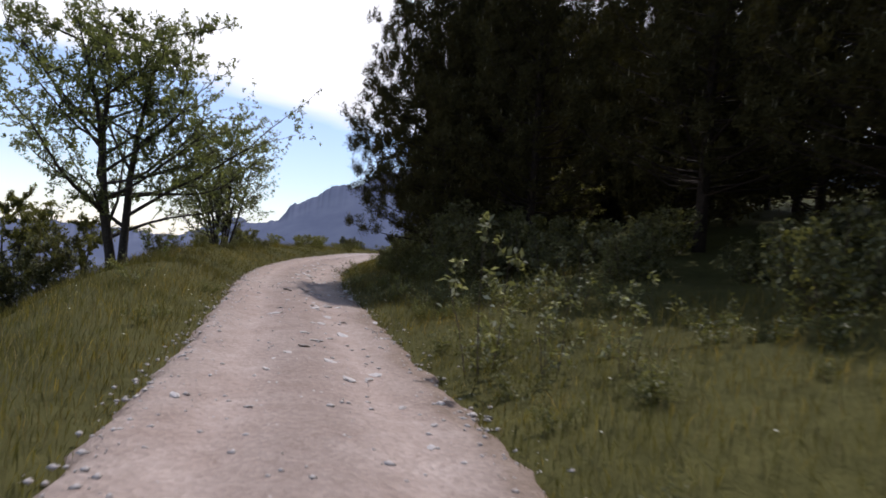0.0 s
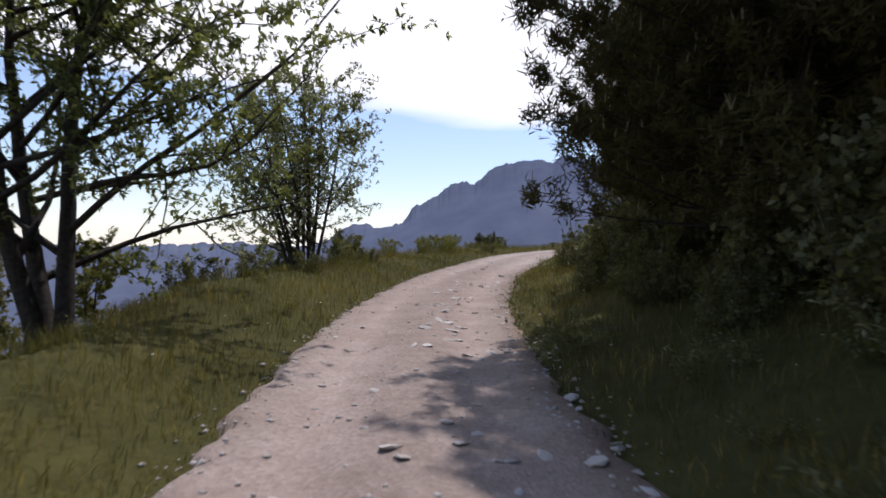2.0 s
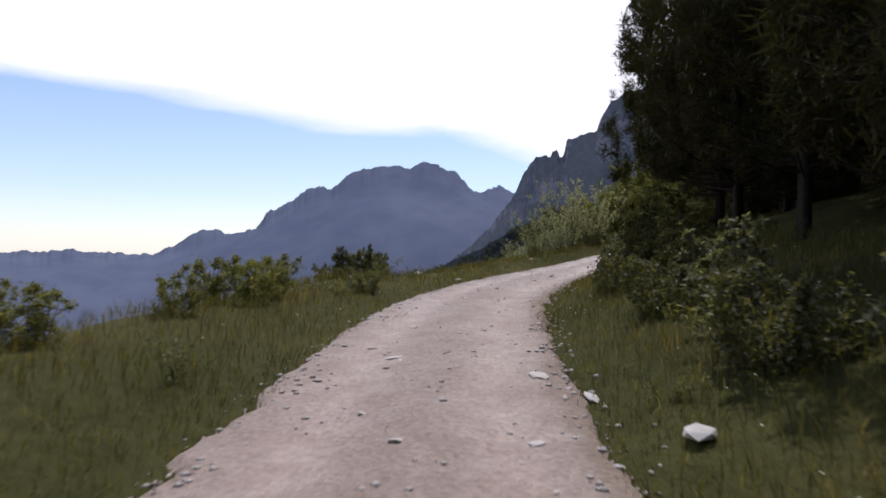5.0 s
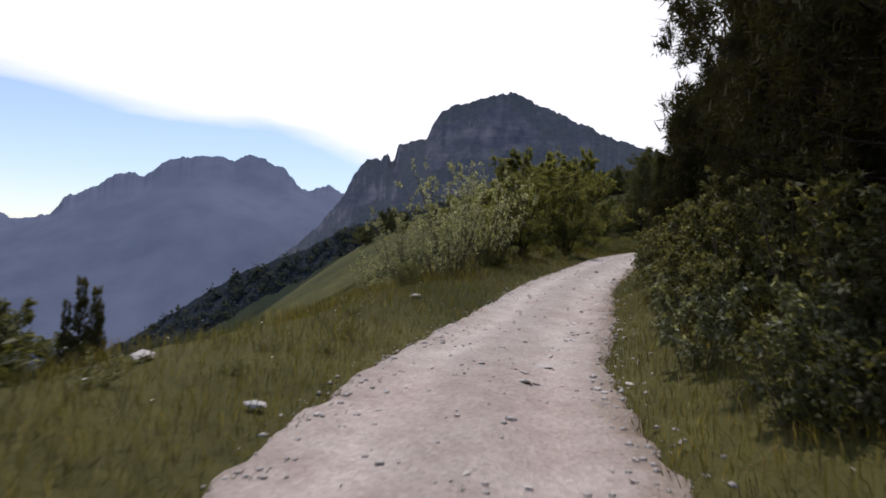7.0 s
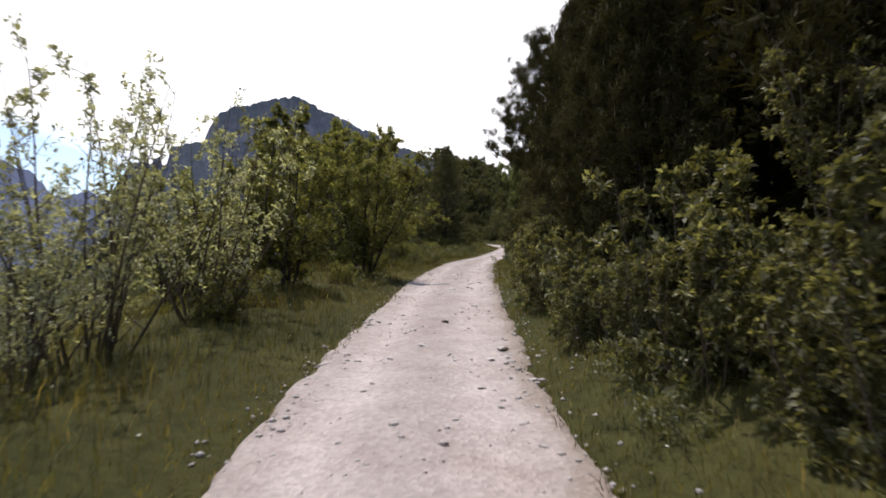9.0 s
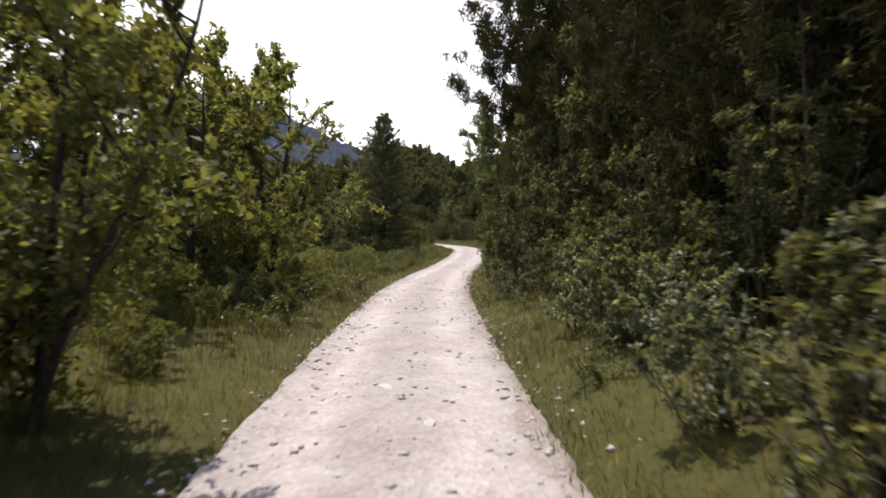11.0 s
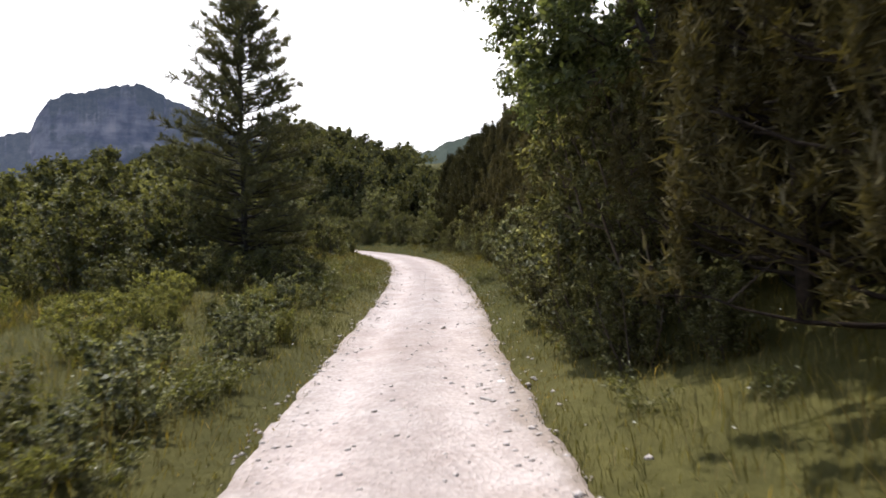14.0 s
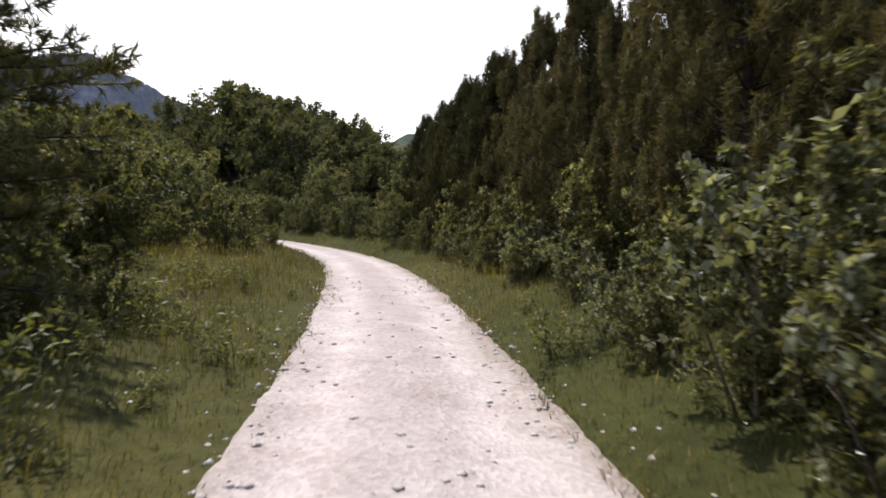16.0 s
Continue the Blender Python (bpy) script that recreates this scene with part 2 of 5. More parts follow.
M_STONE = stone_mat()
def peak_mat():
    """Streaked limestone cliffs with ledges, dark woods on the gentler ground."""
    k = Mat("near limestone peak, haze-tinted", (0.13, 0.13, 0.16), 1.0, 0.0)
    tall = k.n.new("ShaderNodeMapping")
    tall.inputs["Scale"].default_value = (1.0, 1.0, 0.22)
    k.l.new(k.pos, tall.inputs[0])
    streak = k.noise(0.02, 8, 0.62, vec=tall.outputs[0])
    wide = k.n.new("ShaderNodeMapping")
    wide.inputs["Scale"].default_value = (0.25, 0.25, 1.6)
    wide.inputs["Rotation"].default_value = (0.12, -0.16, 0.0)
    k.l.new(k.pos, wide.inputs[0])
    ledge = k.noise(0.016, 7, 0.6, vec=wide.outputs[0])
    # haze blue is mixed into the stone colours here and the woods below
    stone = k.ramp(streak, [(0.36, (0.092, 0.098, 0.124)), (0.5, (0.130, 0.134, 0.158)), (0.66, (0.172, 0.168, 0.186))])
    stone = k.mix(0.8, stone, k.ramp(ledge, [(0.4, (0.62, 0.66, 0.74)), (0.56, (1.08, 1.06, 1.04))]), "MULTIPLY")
    geo = k.n.new("ShaderNodeNewGeometry")
    sp = k.n.new("ShaderNodeSeparateXYZ")
    k.l.new(geo.outputs["Normal"], sp.inputs[0])
    gentle = k.n.new("ShaderNodeMath")
    gentle.operation = "MULTIPLY_ADD"
    k.l.new(k.noise(0.006, 7, 0.65), gentle.inputs[0])
    gentle.inputs[1].default_value = 0.9
    k.l.new(sp.outputs[2], gentle.inputs[2])
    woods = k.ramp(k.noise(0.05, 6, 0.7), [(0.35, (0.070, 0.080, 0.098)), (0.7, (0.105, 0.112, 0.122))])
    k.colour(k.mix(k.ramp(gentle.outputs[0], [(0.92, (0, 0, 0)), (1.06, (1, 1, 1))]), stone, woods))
    k.bump(streak, 0.6, 12.0)
    return k.m


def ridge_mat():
    """Far limestone with blue haze put into its colour, faint gullies running down."""
    k = Mat("haze-tinted limestone wall", (0.12, 0.135, 0.185), 1.0, 0.0)
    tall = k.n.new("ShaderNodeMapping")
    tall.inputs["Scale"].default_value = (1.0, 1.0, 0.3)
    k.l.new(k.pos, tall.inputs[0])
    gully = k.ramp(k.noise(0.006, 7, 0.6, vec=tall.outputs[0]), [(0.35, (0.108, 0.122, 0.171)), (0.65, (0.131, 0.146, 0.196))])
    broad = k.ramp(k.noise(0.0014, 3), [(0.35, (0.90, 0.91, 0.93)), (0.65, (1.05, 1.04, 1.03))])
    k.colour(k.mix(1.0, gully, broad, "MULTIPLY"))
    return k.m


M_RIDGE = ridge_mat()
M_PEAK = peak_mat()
M_SPUR = rock_mat("grassy spur", (0.085, 0.088, 0.060), (0.100, 0.104, 0.062), 0.03, 0.6, 0.2, 0.3)
# bluish distance haze is put into the belt's forest colour
M_FOREST = rock_mat("haze-blue forest belt", (0.034, 0.040, 0.046), (0.030, 0.036, 0.042), 0.05, 0.6, 0.25, 0.2)
# crowns hazy blue too, and lightened to offset their own shade
M_BELT = leaf_mat("hazy lightened belt crowns", (0.058, 0.068, 0.078), (0.074, 0.084, 0.092), 0.3, 0.9, 0.0)
M_GREENHILL = rock_mat("wooded hill", (0.10, 0.105, 0.085), (0.072, 0.085, 0.066), 0.01, 0.9)

# ---- building helpers ----


def np_mesh(name, verts, faces, mat, smooth=False):
    """A mesh from arrays; faces is an (n, k) array."""
    verts, faces = np.asarray(verts, np.float32), np.asarray(faces, np.int32)
    me = bpy.data.meshes.new(name)
    me.vertices.add(len(verts))
    me.vertices.foreach_set("co", verts.ravel())
    n, k = faces.shape
    me.loops.add(n * k)
    me.loops.foreach_set("vertex_index", faces.ravel())
    me.polygons.add(n)
    me.polygons.foreach_set("loop_start", np.arange(0, n * k, k, dtype=np.int32))
    me.update(calc_edges=True)
    if smooth:
        me.polygons.foreach_set("use_smooth", np.ones(n, bool))
    me.materials.append(mat)
    return me


def give_uv(me, u, v):
    """A UV map from one pair of values a vertex."""
    layer = me.uv_layers.new(name="run")
    at = np.empty(len(me.loops), np.int32)
    me.loops.foreach_get("vertex_index", at)
    layer.data.foreach_set("uv", np.c_[u[at], v[at]].astype(np.float32).ravel())


def part(name, me, parent, label=""):
    ob = new(name, me)
    ob.parent = parent
    return tagged(ob, label)


def unit(v):
    return v / (np.linalg.norm(v, axis=-1, keepdims=True) + 1e-9)


def tubes(lines, sides=5):
    """Tapered tubes along polylines [(points, radii)]; returns verts and quads."""
    vs, fs, base = [], [], 0
    ring = np.arange(sides) * 2 * np.pi / sides
    for pts, rad in lines:
        pts, rad = np.asarray(pts, float), np.asarray(rad, float)
        n = len(pts)
        d = unit(np.gradient(pts, axis=0))
        ref = np.array([1.0, 0.3, 0.1]) if abs(d[0, 2]) > 0.7 else np.array([0.1, 0.2, 1.0])
        u = unit(np.cross(d, ref))
        w = np.cross(d, u)
        v = pts[:, None] + rad[:, None, None] * (np.cos(ring)[None, :, None] * u[:, None] + np.sin(ring)[None, :, None] * w[:, None])
        vs.append(v.reshape(-1, 3))
        i = np.arange(n - 1)[:, None] * sides
        j = np.arange(sides)[None]
        a, b = base + i + j, base + i + (j + 1) % sides
        fs.append(np.stack([a, b, b + sides, a + sides], -1).reshape(-1, 4))
        base += n * sides
    return np.concatenate(vs), np.concatenate(fs)


def leaf_quads(rng, at, size, slim=0.55, up=0.5, along=None):
    """Folded diamond leaves at points."""
    n = len(at)
    u = unit(rng.normal(size=(n, 3)) + (0 if along is None else along) - [0, 0, 0.15])
    nrm = rng.normal(size=(n, 3))
    nrm[:, 2] = np.abs(nrm[:, 2]) + up
    side = unit(np.cross(nrm, u))
    nrm = np.cross(u, side)
    s = (size * rng.uniform(0.6, 1.3, n))[:, None]
    v = np.stack([at, at + u * s * 0.5 + side * s * slim / 2 + nrm * s * 0.1,
                  at + u * s - nrm * s * 0.06, at + u * s * 0.5 - side * s * slim / 2 + nrm * s * 0.1], 1)
    return v.reshape(-1, 3), np.arange(4 * n).reshape(-1, 4)


def needle_tufts(rng, at, way, length, count, width=0.045, spread=0.6):
    """Brushes of flat needles round shoot ends."""
    n = len(at)
    a = np.repeat(at, count, 0)
    d = unit(np.repeat(way, count, 0) + rng.normal(size=(n * count, 3)) * spread)
    s = unit(np.cross(d, rng.normal(size=(n * count, 3))))
    ln = (length * rng.uniform(0.6, 1.25, n * count))[:, None]
    root = a + np.repeat(way, count, 0) * (rng.uniform(-0.4, 0.5, (n * count, 1)) * length)
    v = np.stack([root - s * width / 2 * ln / length, root + s * width / 2 * ln / length, root + d * ln], 1)
    return v.reshape(-1, 3), np.arange(3 * n * count).reshape(-1, 3)


def branch_line(rng, start, way, length, bend, n=6, wob=0.12):
    """A wavering branch that bends towards the vector bend."""
    pts, d = [np.array(start, float)], np.array(way, float)
    for _ in range(n):
        d = unit(d + np.asarray(bend) / n + rng.normal(size=3) * wob)
        pts.append(pts[-1] + d * length / n)
    return np.array(pts)


def crown_skeleton(rng, height, stems, lean, bare, radius, reach=0.45, kids=7, grand=5, twigs=4, lift=0.5, fine=True):
    """Stems, limbs, twigs of a broadleaf; returns tubes' lines and twig lines."""
    lines, ends = [], []
    for s in range(stems):
        ang = 2 * math.pi * (s + rng.uniform(-0.3, 0.3)) / max(stems, 1)
        tilt = lean * (0.15 + 1.05 * ((s * 0.62) % 1.0)) if stems > 1 else lean * 0.3
        way = unit(np.array([math.cos(ang) * tilt, math.sin(ang) * tilt, 1.0]))
        root = np.array([math.cos(ang), math.sin(ang), 0]) * (min(0.04 * stems, 0.2) if stems > 1 else 0) - [0, 0, 0.25]
        ln = height * rng.uniform(0.82, 1.05)
        main = branch_line(rng, root, way, ln, (0, 0, 0.35), 10, 0.05)
        lines.append((main, np.linspace(radius, radius * 0.12, 11)))
        for k in range(kids):
            f = bare + (0.97 - bare) * (k + rng.uniform(0, 0.8)) / kids
            i = f * 10
            p0 = main[int(i)] + (main[min(int(i) + 1, 10)] - main[int(i)]) * (i % 1)
            a = rng.uniform(0, 2 * math.pi)
            d1 = unit(np.array([math.cos(a), math.sin(a), rng.uniform(0.15, 0.8)]))
            l1 = height * reach * (1.08 - f * 0.75) * rng.uniform(0.7, 1.2)
            limb = branch_line(rng, p0, d1, l1, (0, 0, lift), 6, 0.12)
            lines.append((limb, np.linspace(radius * 0.42 * (1.1 - f * 0.6), radius * 0.06, 7)))
            for g in range(grand):
                j = 1.2 + 4.6 * (g + rng.uniform(0, 0.9)) / grand
                q0 = limb[int(j)] + (limb[min(int(j) + 1, 6)] - limb[int(j)]) * (j % 1)
                d2 = unit(unit(limb[min(int(j) + 1, 6)] - limb[int(j)]) + rng.normal(size=3) * 0.75)
                l2 = l1 * 0.45 * rng.uniform(0.6, 1.2)
                tw = branch_line(rng, q0, d2, l2, (0, 0, 0.25), 4, 0.16)
                if fine:
                    lines.append((tw, np.linspace(radius * 0.10, radius * 0.03, 5)))
                ends.append(tw)
                for _ in range(twigs):
                    r0 = tw[rng.integers(1, 5)]
                    t2 = branch_line(rng, r0, unit(rng.normal(size=3) + [0, 0, 0.3]), l2 * 0.5, (0, 0, 0.2), 3, 0.2)
                    ends.append(t2)
            ends.append(limb[3:])
    return lines, ends


def along_twigs(rng, ends, total, jitter):
    """Points scattered along twigs."""
    seg_a = np.concatenate([e[:-1] for e in ends])
    seg_b = np.concatenate([e[1:] for e in ends])
    pick = rng.integers(0, len(seg_a), total)
    f = rng.uniform(0, 1, (total, 1))
    return seg_a[pick] * (1 - f) + seg_b[pick] * f + rng.normal(size=(total, 3)) * jitter, unit(seg_b[pick] - seg_a[pick])


def broadleaf(name, seed, height, label, category, mat, stems=1, lean=0.3, bare=0.25, radius=0.12, leaves=6000,
              size=0.11, reach=0.45, kids=7, grand=5, twigs=4, lift=0.5, slim=0.55, bark=None, jitter=None, sides=5, fine=True, tuft=1):
    """A broadleaf tree or shrub: an Empty at its base with trunk and crown; tuft leaves spring from each node."""
    rng = np.random.default_rng(seed)
    lines, ends = crown_skeleton(rng, height, stems, lean, bare, radius, reach, kids, grand, twigs, lift, fine)
    top = tagged(new(name), label, category)
    v, f = tubes(lines, sides)
    part("trunk", np_mesh("trunk", v, f, bark or M_BARK, True), top)
    at, way = along_twigs(rng, ends, leaves // tuft, jitter or size * 0.5)
    at, way = np.repeat(at, tuft, 0), np.repeat(way, tuft, 0)
    v, f = leaf_quads(rng, at, size, slim, along=way * 0.6)
    part("crown", np_mesh("crown", v, f, mat), top)
    return top


def conifer(name, seed, height, label, category, mat, tip=None, radius=2.0, bare=0.08, whorls=22, per=7, droop=-0.15,
            rise=0.5, tuft=0.3, shoots=7, needles=9, girth=0.14, width=0.05, power=0.8):
    """A pine or spruce: trunk, whorled limbs and brushes of needles."""
    rng = np.random.default_rng(seed)
    top = tagged(new(name), label, category)
    lines = [(branch_line(rng, (0, 0, -0.4), (0, 0, 1), height + 0.2, (0, 0, 0.2), 12, 0.015), np.linspace(girth, 0.015, 13))]
    at, way = [], []
    for w in range(whorls):
        f = bare + (1 - bare) * (w + rng.uniform(0, 0.6)) / whorls
        z = height * f
        r = radius * max(0.05, (1 - f)) ** power * rng.uniform(0.85, 1.1) * (0.5 + 0.5 * min(1.0, f / 0.38))
        for b in range(per):
            a = 2 * math.pi * (b + rng.uniform(-0.35, 0.35)) / per + w * 0.7
            ln = max(0.18, r * rng.uniform(0.7, 1.18))
            d = unit(np.array([math.cos(a), math.sin(a), droop + 0.55 * f]))
            br = branch_line(rng, (0, 0, z + rng.uniform(-0.15, 0.15)), d, ln, (0, 0, rise), 5, 0.07)
            lines.append((br, np.linspace(0.03 * (1.1 - f) + 0.006, 0.005, 6)))
            m = max(3, int(shoots * (0.35 + ln / max(radius, 0.1))))
            g = rng.uniform(0.12, 1.0, m) ** 0.75 * 4.999
            i = g.astype(int)
            p = br[i] + (br[i + 1] - br[i]) * (g % 1)[:, None]
            o = unit(unit(br[i + 1] - br[i]) * 0.9 + rng.normal(size=(m, 3)) * 0.55 + [0, 0, 0.35])
            at.append(p + o * tuft * 0.55)
            way.append(o)
            at.append(br[-1:]), way.append(unit(br[-1:] - br[-2:-1] + [0, 0, 0.1]))
    at, way = np.concatenate(at), np.concatenate(way)
    v, f = tubes(lines, 4)
    part("trunk", np_mesh("trunk", v, f, M_BARK, True), top)
    v, f = needle_tufts(rng, at, way, tuft, needles, width)
    part("crown", np_mesh("crown", v, f, mat), top)
    if tip:
        pick = rng.random(len(at)) < 0.3
        v, f = needle_tufts(rng, at[pick] + way[pick] * tuft * 0.5, unit(way[pick] * 0.5 + [0, 0, 0.9]), tuft * 0.7, 6, width * 0.9, 0.3)
        part("crown_tip", np_mesh("crown_tip", v, f, tip), top, "paler upright young growth")
    return top


def pine(name, seed, height, label, radius=3.0, bare=0.06, tiers=22, per=8, dens=2.6, needles=42, width=0.034, puff=0.19, power=0.55, girth=0.15, tip=False, fill=4.0, ragged=0.3, mat=None, brush=0.0, plump=1.0, leader=0):
    """A dense pine: limbs turning up at the ends, side twigs and round brushes of needles with upright shoots."""
    rng = np.random.default_rng(seed)
    top = tagged(new(name), label, "tree")
    lines = [(branch_line(rng, (0, 0, -0.4), (0, 0, 1), height + 0.1, (0, 0, 0.2), 12, 0.012), np.linspace(girth, 0.015, 13))]
    at = [np.array([[0, 0, height], [0.1, 0, height - 0.3], [-0.1, 0.1, height - 0.3]])]
    for w in range(tiers):
        f = bare + (0.97 - bare) * (w + rng.uniform(0, 0.7)) / tiers
        r = radius * min(1.0, max(0.0, 1 - f) / 0.8) ** power * (0.72 + 0.28 * min(1.0, f / 0.25))
        for b in range(per):
            a = 2 * math.pi * (b + rng.uniform(-0.35, 0.35)) / per + w * 0.7
            ln = max(0.3, r * rng.uniform(1 - ragged, 1.0))
            d = unit(np.array([math.cos(a), math.sin(a), -0.12 + 0.5 * f]))
            br = branch_line(rng, (0, 0, height * f + rng.uniform(-0.2, 0.2)), d, ln, (0, 0, 0.75), 5, 0.06)
            lines.append((br, np.linspace(0.028 * (1.1 - f) + 0.006, 0.004, 6)))
            at.append(br[-1:])
            up = rng.uniform(0.14, 0.24)
            at += [br[-1:] + rng.normal(size=(1, 3)) * 0.03 + [0, 0, up * (j + 1)] for j in range(leader)]
            m = max(3, int(ln * dens))
            g = np.minimum(rng.uniform(0.15, 1.0, m) ** 0.7 * 5, 4.99)
            i = g.astype(int)
            p = br[i] + (br[i + 1] - br[i]) * (g % 1)[:, None]
            q = p + unit(d * 0.5 + rng.normal(size=(m, 3)) * [0.8, 0.8, 0.25] + [0, 0, 0.45]) * rng.uniform(0.15, 0.5, (m, 1)) * min(1.0, 0.4 + ln / 2)
            lines += [((u, v), (0.007, 0.004)) for u, v in zip(p, q)]
            at.append(q)
    # needles in the inner crown
    m = int(fill * radius * height * (1 - bare))
    f = bare + (0.95 - bare) * rng.random(m) ** 0.85
    a = rng.uniform(0, 2 * np.pi, m)
    r = radius * np.minimum(1.0, (1 - f) / 0.8) ** power * 0.7 * np.sqrt(rng.random(m))
    at.append(np.c_[np.cos(a) * r, np.sin(a) * r, height * f + 0.2 * r])
    at = np.concatenate(at)
    v, f = tubes(lines, 3)
    part("trunk", np_mesh("trunk", v, f, M_PINEBARK, True), top)
    n = len(at)
    k = n * needles
    d = unit(rng.normal(size=(k, 3)) + [0, 0, 0.5])
    big = np.repeat(rng.uniform(0.75, 1.25, n), needles)[:, None] * puff
    root = np.repeat(at, needles, 0) + rng.normal(size=(k, 3)) * [0.35, 0.35, 0.45] * plump * big
    root[:, 2] += brush * rng.random(k) * big[:, 0] / puff
    side = unit(np.cross(d, rng.normal(size=(k, 3)))) * width / 2
    v = np.stack([root - side, root + side, root + d * big * rng.uniform(0.65, 1.1, (k, 1))], 1).reshape(-1, 3)
    if tip:
        pick = np.nonzero(rng.random(n) < 0.5)[0]
        q = np.repeat(at[pick] + [0, 0, puff * 0.75 + brush], 3, 0)
        side = unit(rng.normal(size=(len(q), 3)) * [1, 1, 0.1]) * 0.011
        lift = unit(rng.normal(size=(len(q), 3)) * 0.15 + [0, 0, 1]) * rng.uniform(0.10, 0.22, (len(q), 1))
        v = np.concatenate([v, np.stack([q - side, q + side, q + lift], 1).reshape(-1, 3)])
    me = np_mesh("crown", v, np.arange(len(v)).reshape(-1, 3), mat or M_PINE)
    me.materials.append(M_PINE_TIP)
    slot = np.zeros(len(v) // 3, np.int32)
    slot[k:] = 1
    me.polygons.foreach_set("material_index", slot)
    part("crown", me, top)
    return top


# ---- the lie of the land ----
ROAD = [(10.2, -60, -2.6), (6.8, -40, -1.6), (3.4, -20, -0.8), (0.05, 0, 0), (-1.67, 7.46, 0.22), (-2.99, 12.29, 0.41), (-4.75, 18.7, 0.73),
        (-5.74, 24, 1), (-6.19, 30.01, 1.35), (-6.06, 34.49, 1.62), (-5.62, 39.77, 1.96), (-4.74, 43.95, 2.2), (-2.84, 48.74, 2.5),
        (-0.6, 52.56, 2.83), (2.31, 57.39, 3.35), (5.44, 61.84, 3.8), (9.18, 66.9, 4.36), (13.04, 72.02, 4.78), (17.15, 77.23, 5.2),
        (22.29, 83.1, 5.65), (26.44, 87.46, 6.02), (30.32, 91.28, 6.5), (34.3, 95.51, 7), (38.5, 100.38, 7.5), (42.37, 105.69, 8),
        (45.1, 111.21, 8.5), (46.6, 117.91, 9.1), (46.48, 127.09, 9.9), (44.06, 140, 10.9), (46.38, 155.81, 12), (60.16, 172.75, 14),
        (92.03, 185.9, 16), (150, 196, 18)]


def spline(points, step):
    p = np.array(points, float)
    p = np.vstack([2 * p[0] - p[1], p, 2 * p[-1] - p[-2]])
    out = []
    for i in range(1, len(p) - 2):
        n = max(2, int(np.linalg.norm(p[i + 1] - p[i]) / step))
        t = np.linspace(0, 1, n, endpoint=False)[:, None]
        a, b, c, d = p[i - 1], p[i], p[i + 1], p[i + 2]
        out.append(0.5 * (2 * b + (c - a) * t + (2 * a - 5 * b + 4 * c - d) * t**2 + (3 * b - a - 3 * c + d) * t**3))
    return np.concatenate(out)


MID = spline(ROAD, 0.4)
MID_S = np.r_[0, np.cumsum(np.linalg.norm(np.diff(MID[:, :2], axis=0), axis=1))]
MID_S -= MID_S[np.argmin(np.abs(MID[:, 1]))]           # s = 0 where the drive begins
WAY = unit(np.gradient(MID[:, :2], axis=0))


def half_width(s):
    return np.interp(s, [-60, 0, 30, 48, 54, 60, 70, 85, 100, 108, 130, 200], [1.45, 1.45, 1.42, 1.38, 1.25, 1.15, 1.12, 1.15, 1.17, 1.1, 1.05, 1.05])


def smooth_noise(x, y, scale, seed):
    """Cheap smooth value noise on arrays."""
    rng = np.random.default_rng(seed)
    out = np.zeros_like(x)
    for _ in range(6):
        a, ph = rng.uniform(0, 2 * np.pi, 2)
        k = rng.uniform(0.6, 1.7) / scale
        out += np.sin((x * math.cos(a) + y * math.sin(a)) * k * 2 * np.pi + ph + 0.8 * np.sin((x * math.sin(a) - y * math.cos(a)) * k * 3.1 + ph))
    return out / 6


def to_road(x, y):
    """Offset to the right of the road's middle, distance along it, and the road's height there."""
    x, y = np.atleast_1d(np.asarray(x, float)), np.atleast_1d(np.asarray(y, float))
    d, s, z = np.empty_like(x), np.empty_like(x), np.empty_like(x)
    for k in range(0, len(x), 20000):
        px, py = x[k:k + 20000], y[k:k + 20000]
        dd = (px[:, None] - MID[None, :, 0]) ** 2 + (py[:, None] - MID[None, :, 1]) ** 2
        i = np.argmin(dd, 1)
        ox, oy = px - MID[i, 0], py - MID[i, 1]
        side = ox * WAY[i, 1] - oy * WAY[i, 0]
        d[k:k + 20000] = np.where(side >= 0, 1, -1) * np.sqrt(dd[np.arange(len(i)), i])
        along = ox * WAY[i, 0] + oy * WAY[i, 1]
        s[k:k + 20000] = MID_S[i] + np.clip(along, -0.4, 0.4)
        z[k:k + 20000] = MID[i, 2] + np.clip(along, -0.4, 0.4) * 0.05
    return d, s, z


def soft(v, w):
    return np.where(v > 30 * w, v, w * np.log1p(np.exp(np.minimum(v / w, 30))))


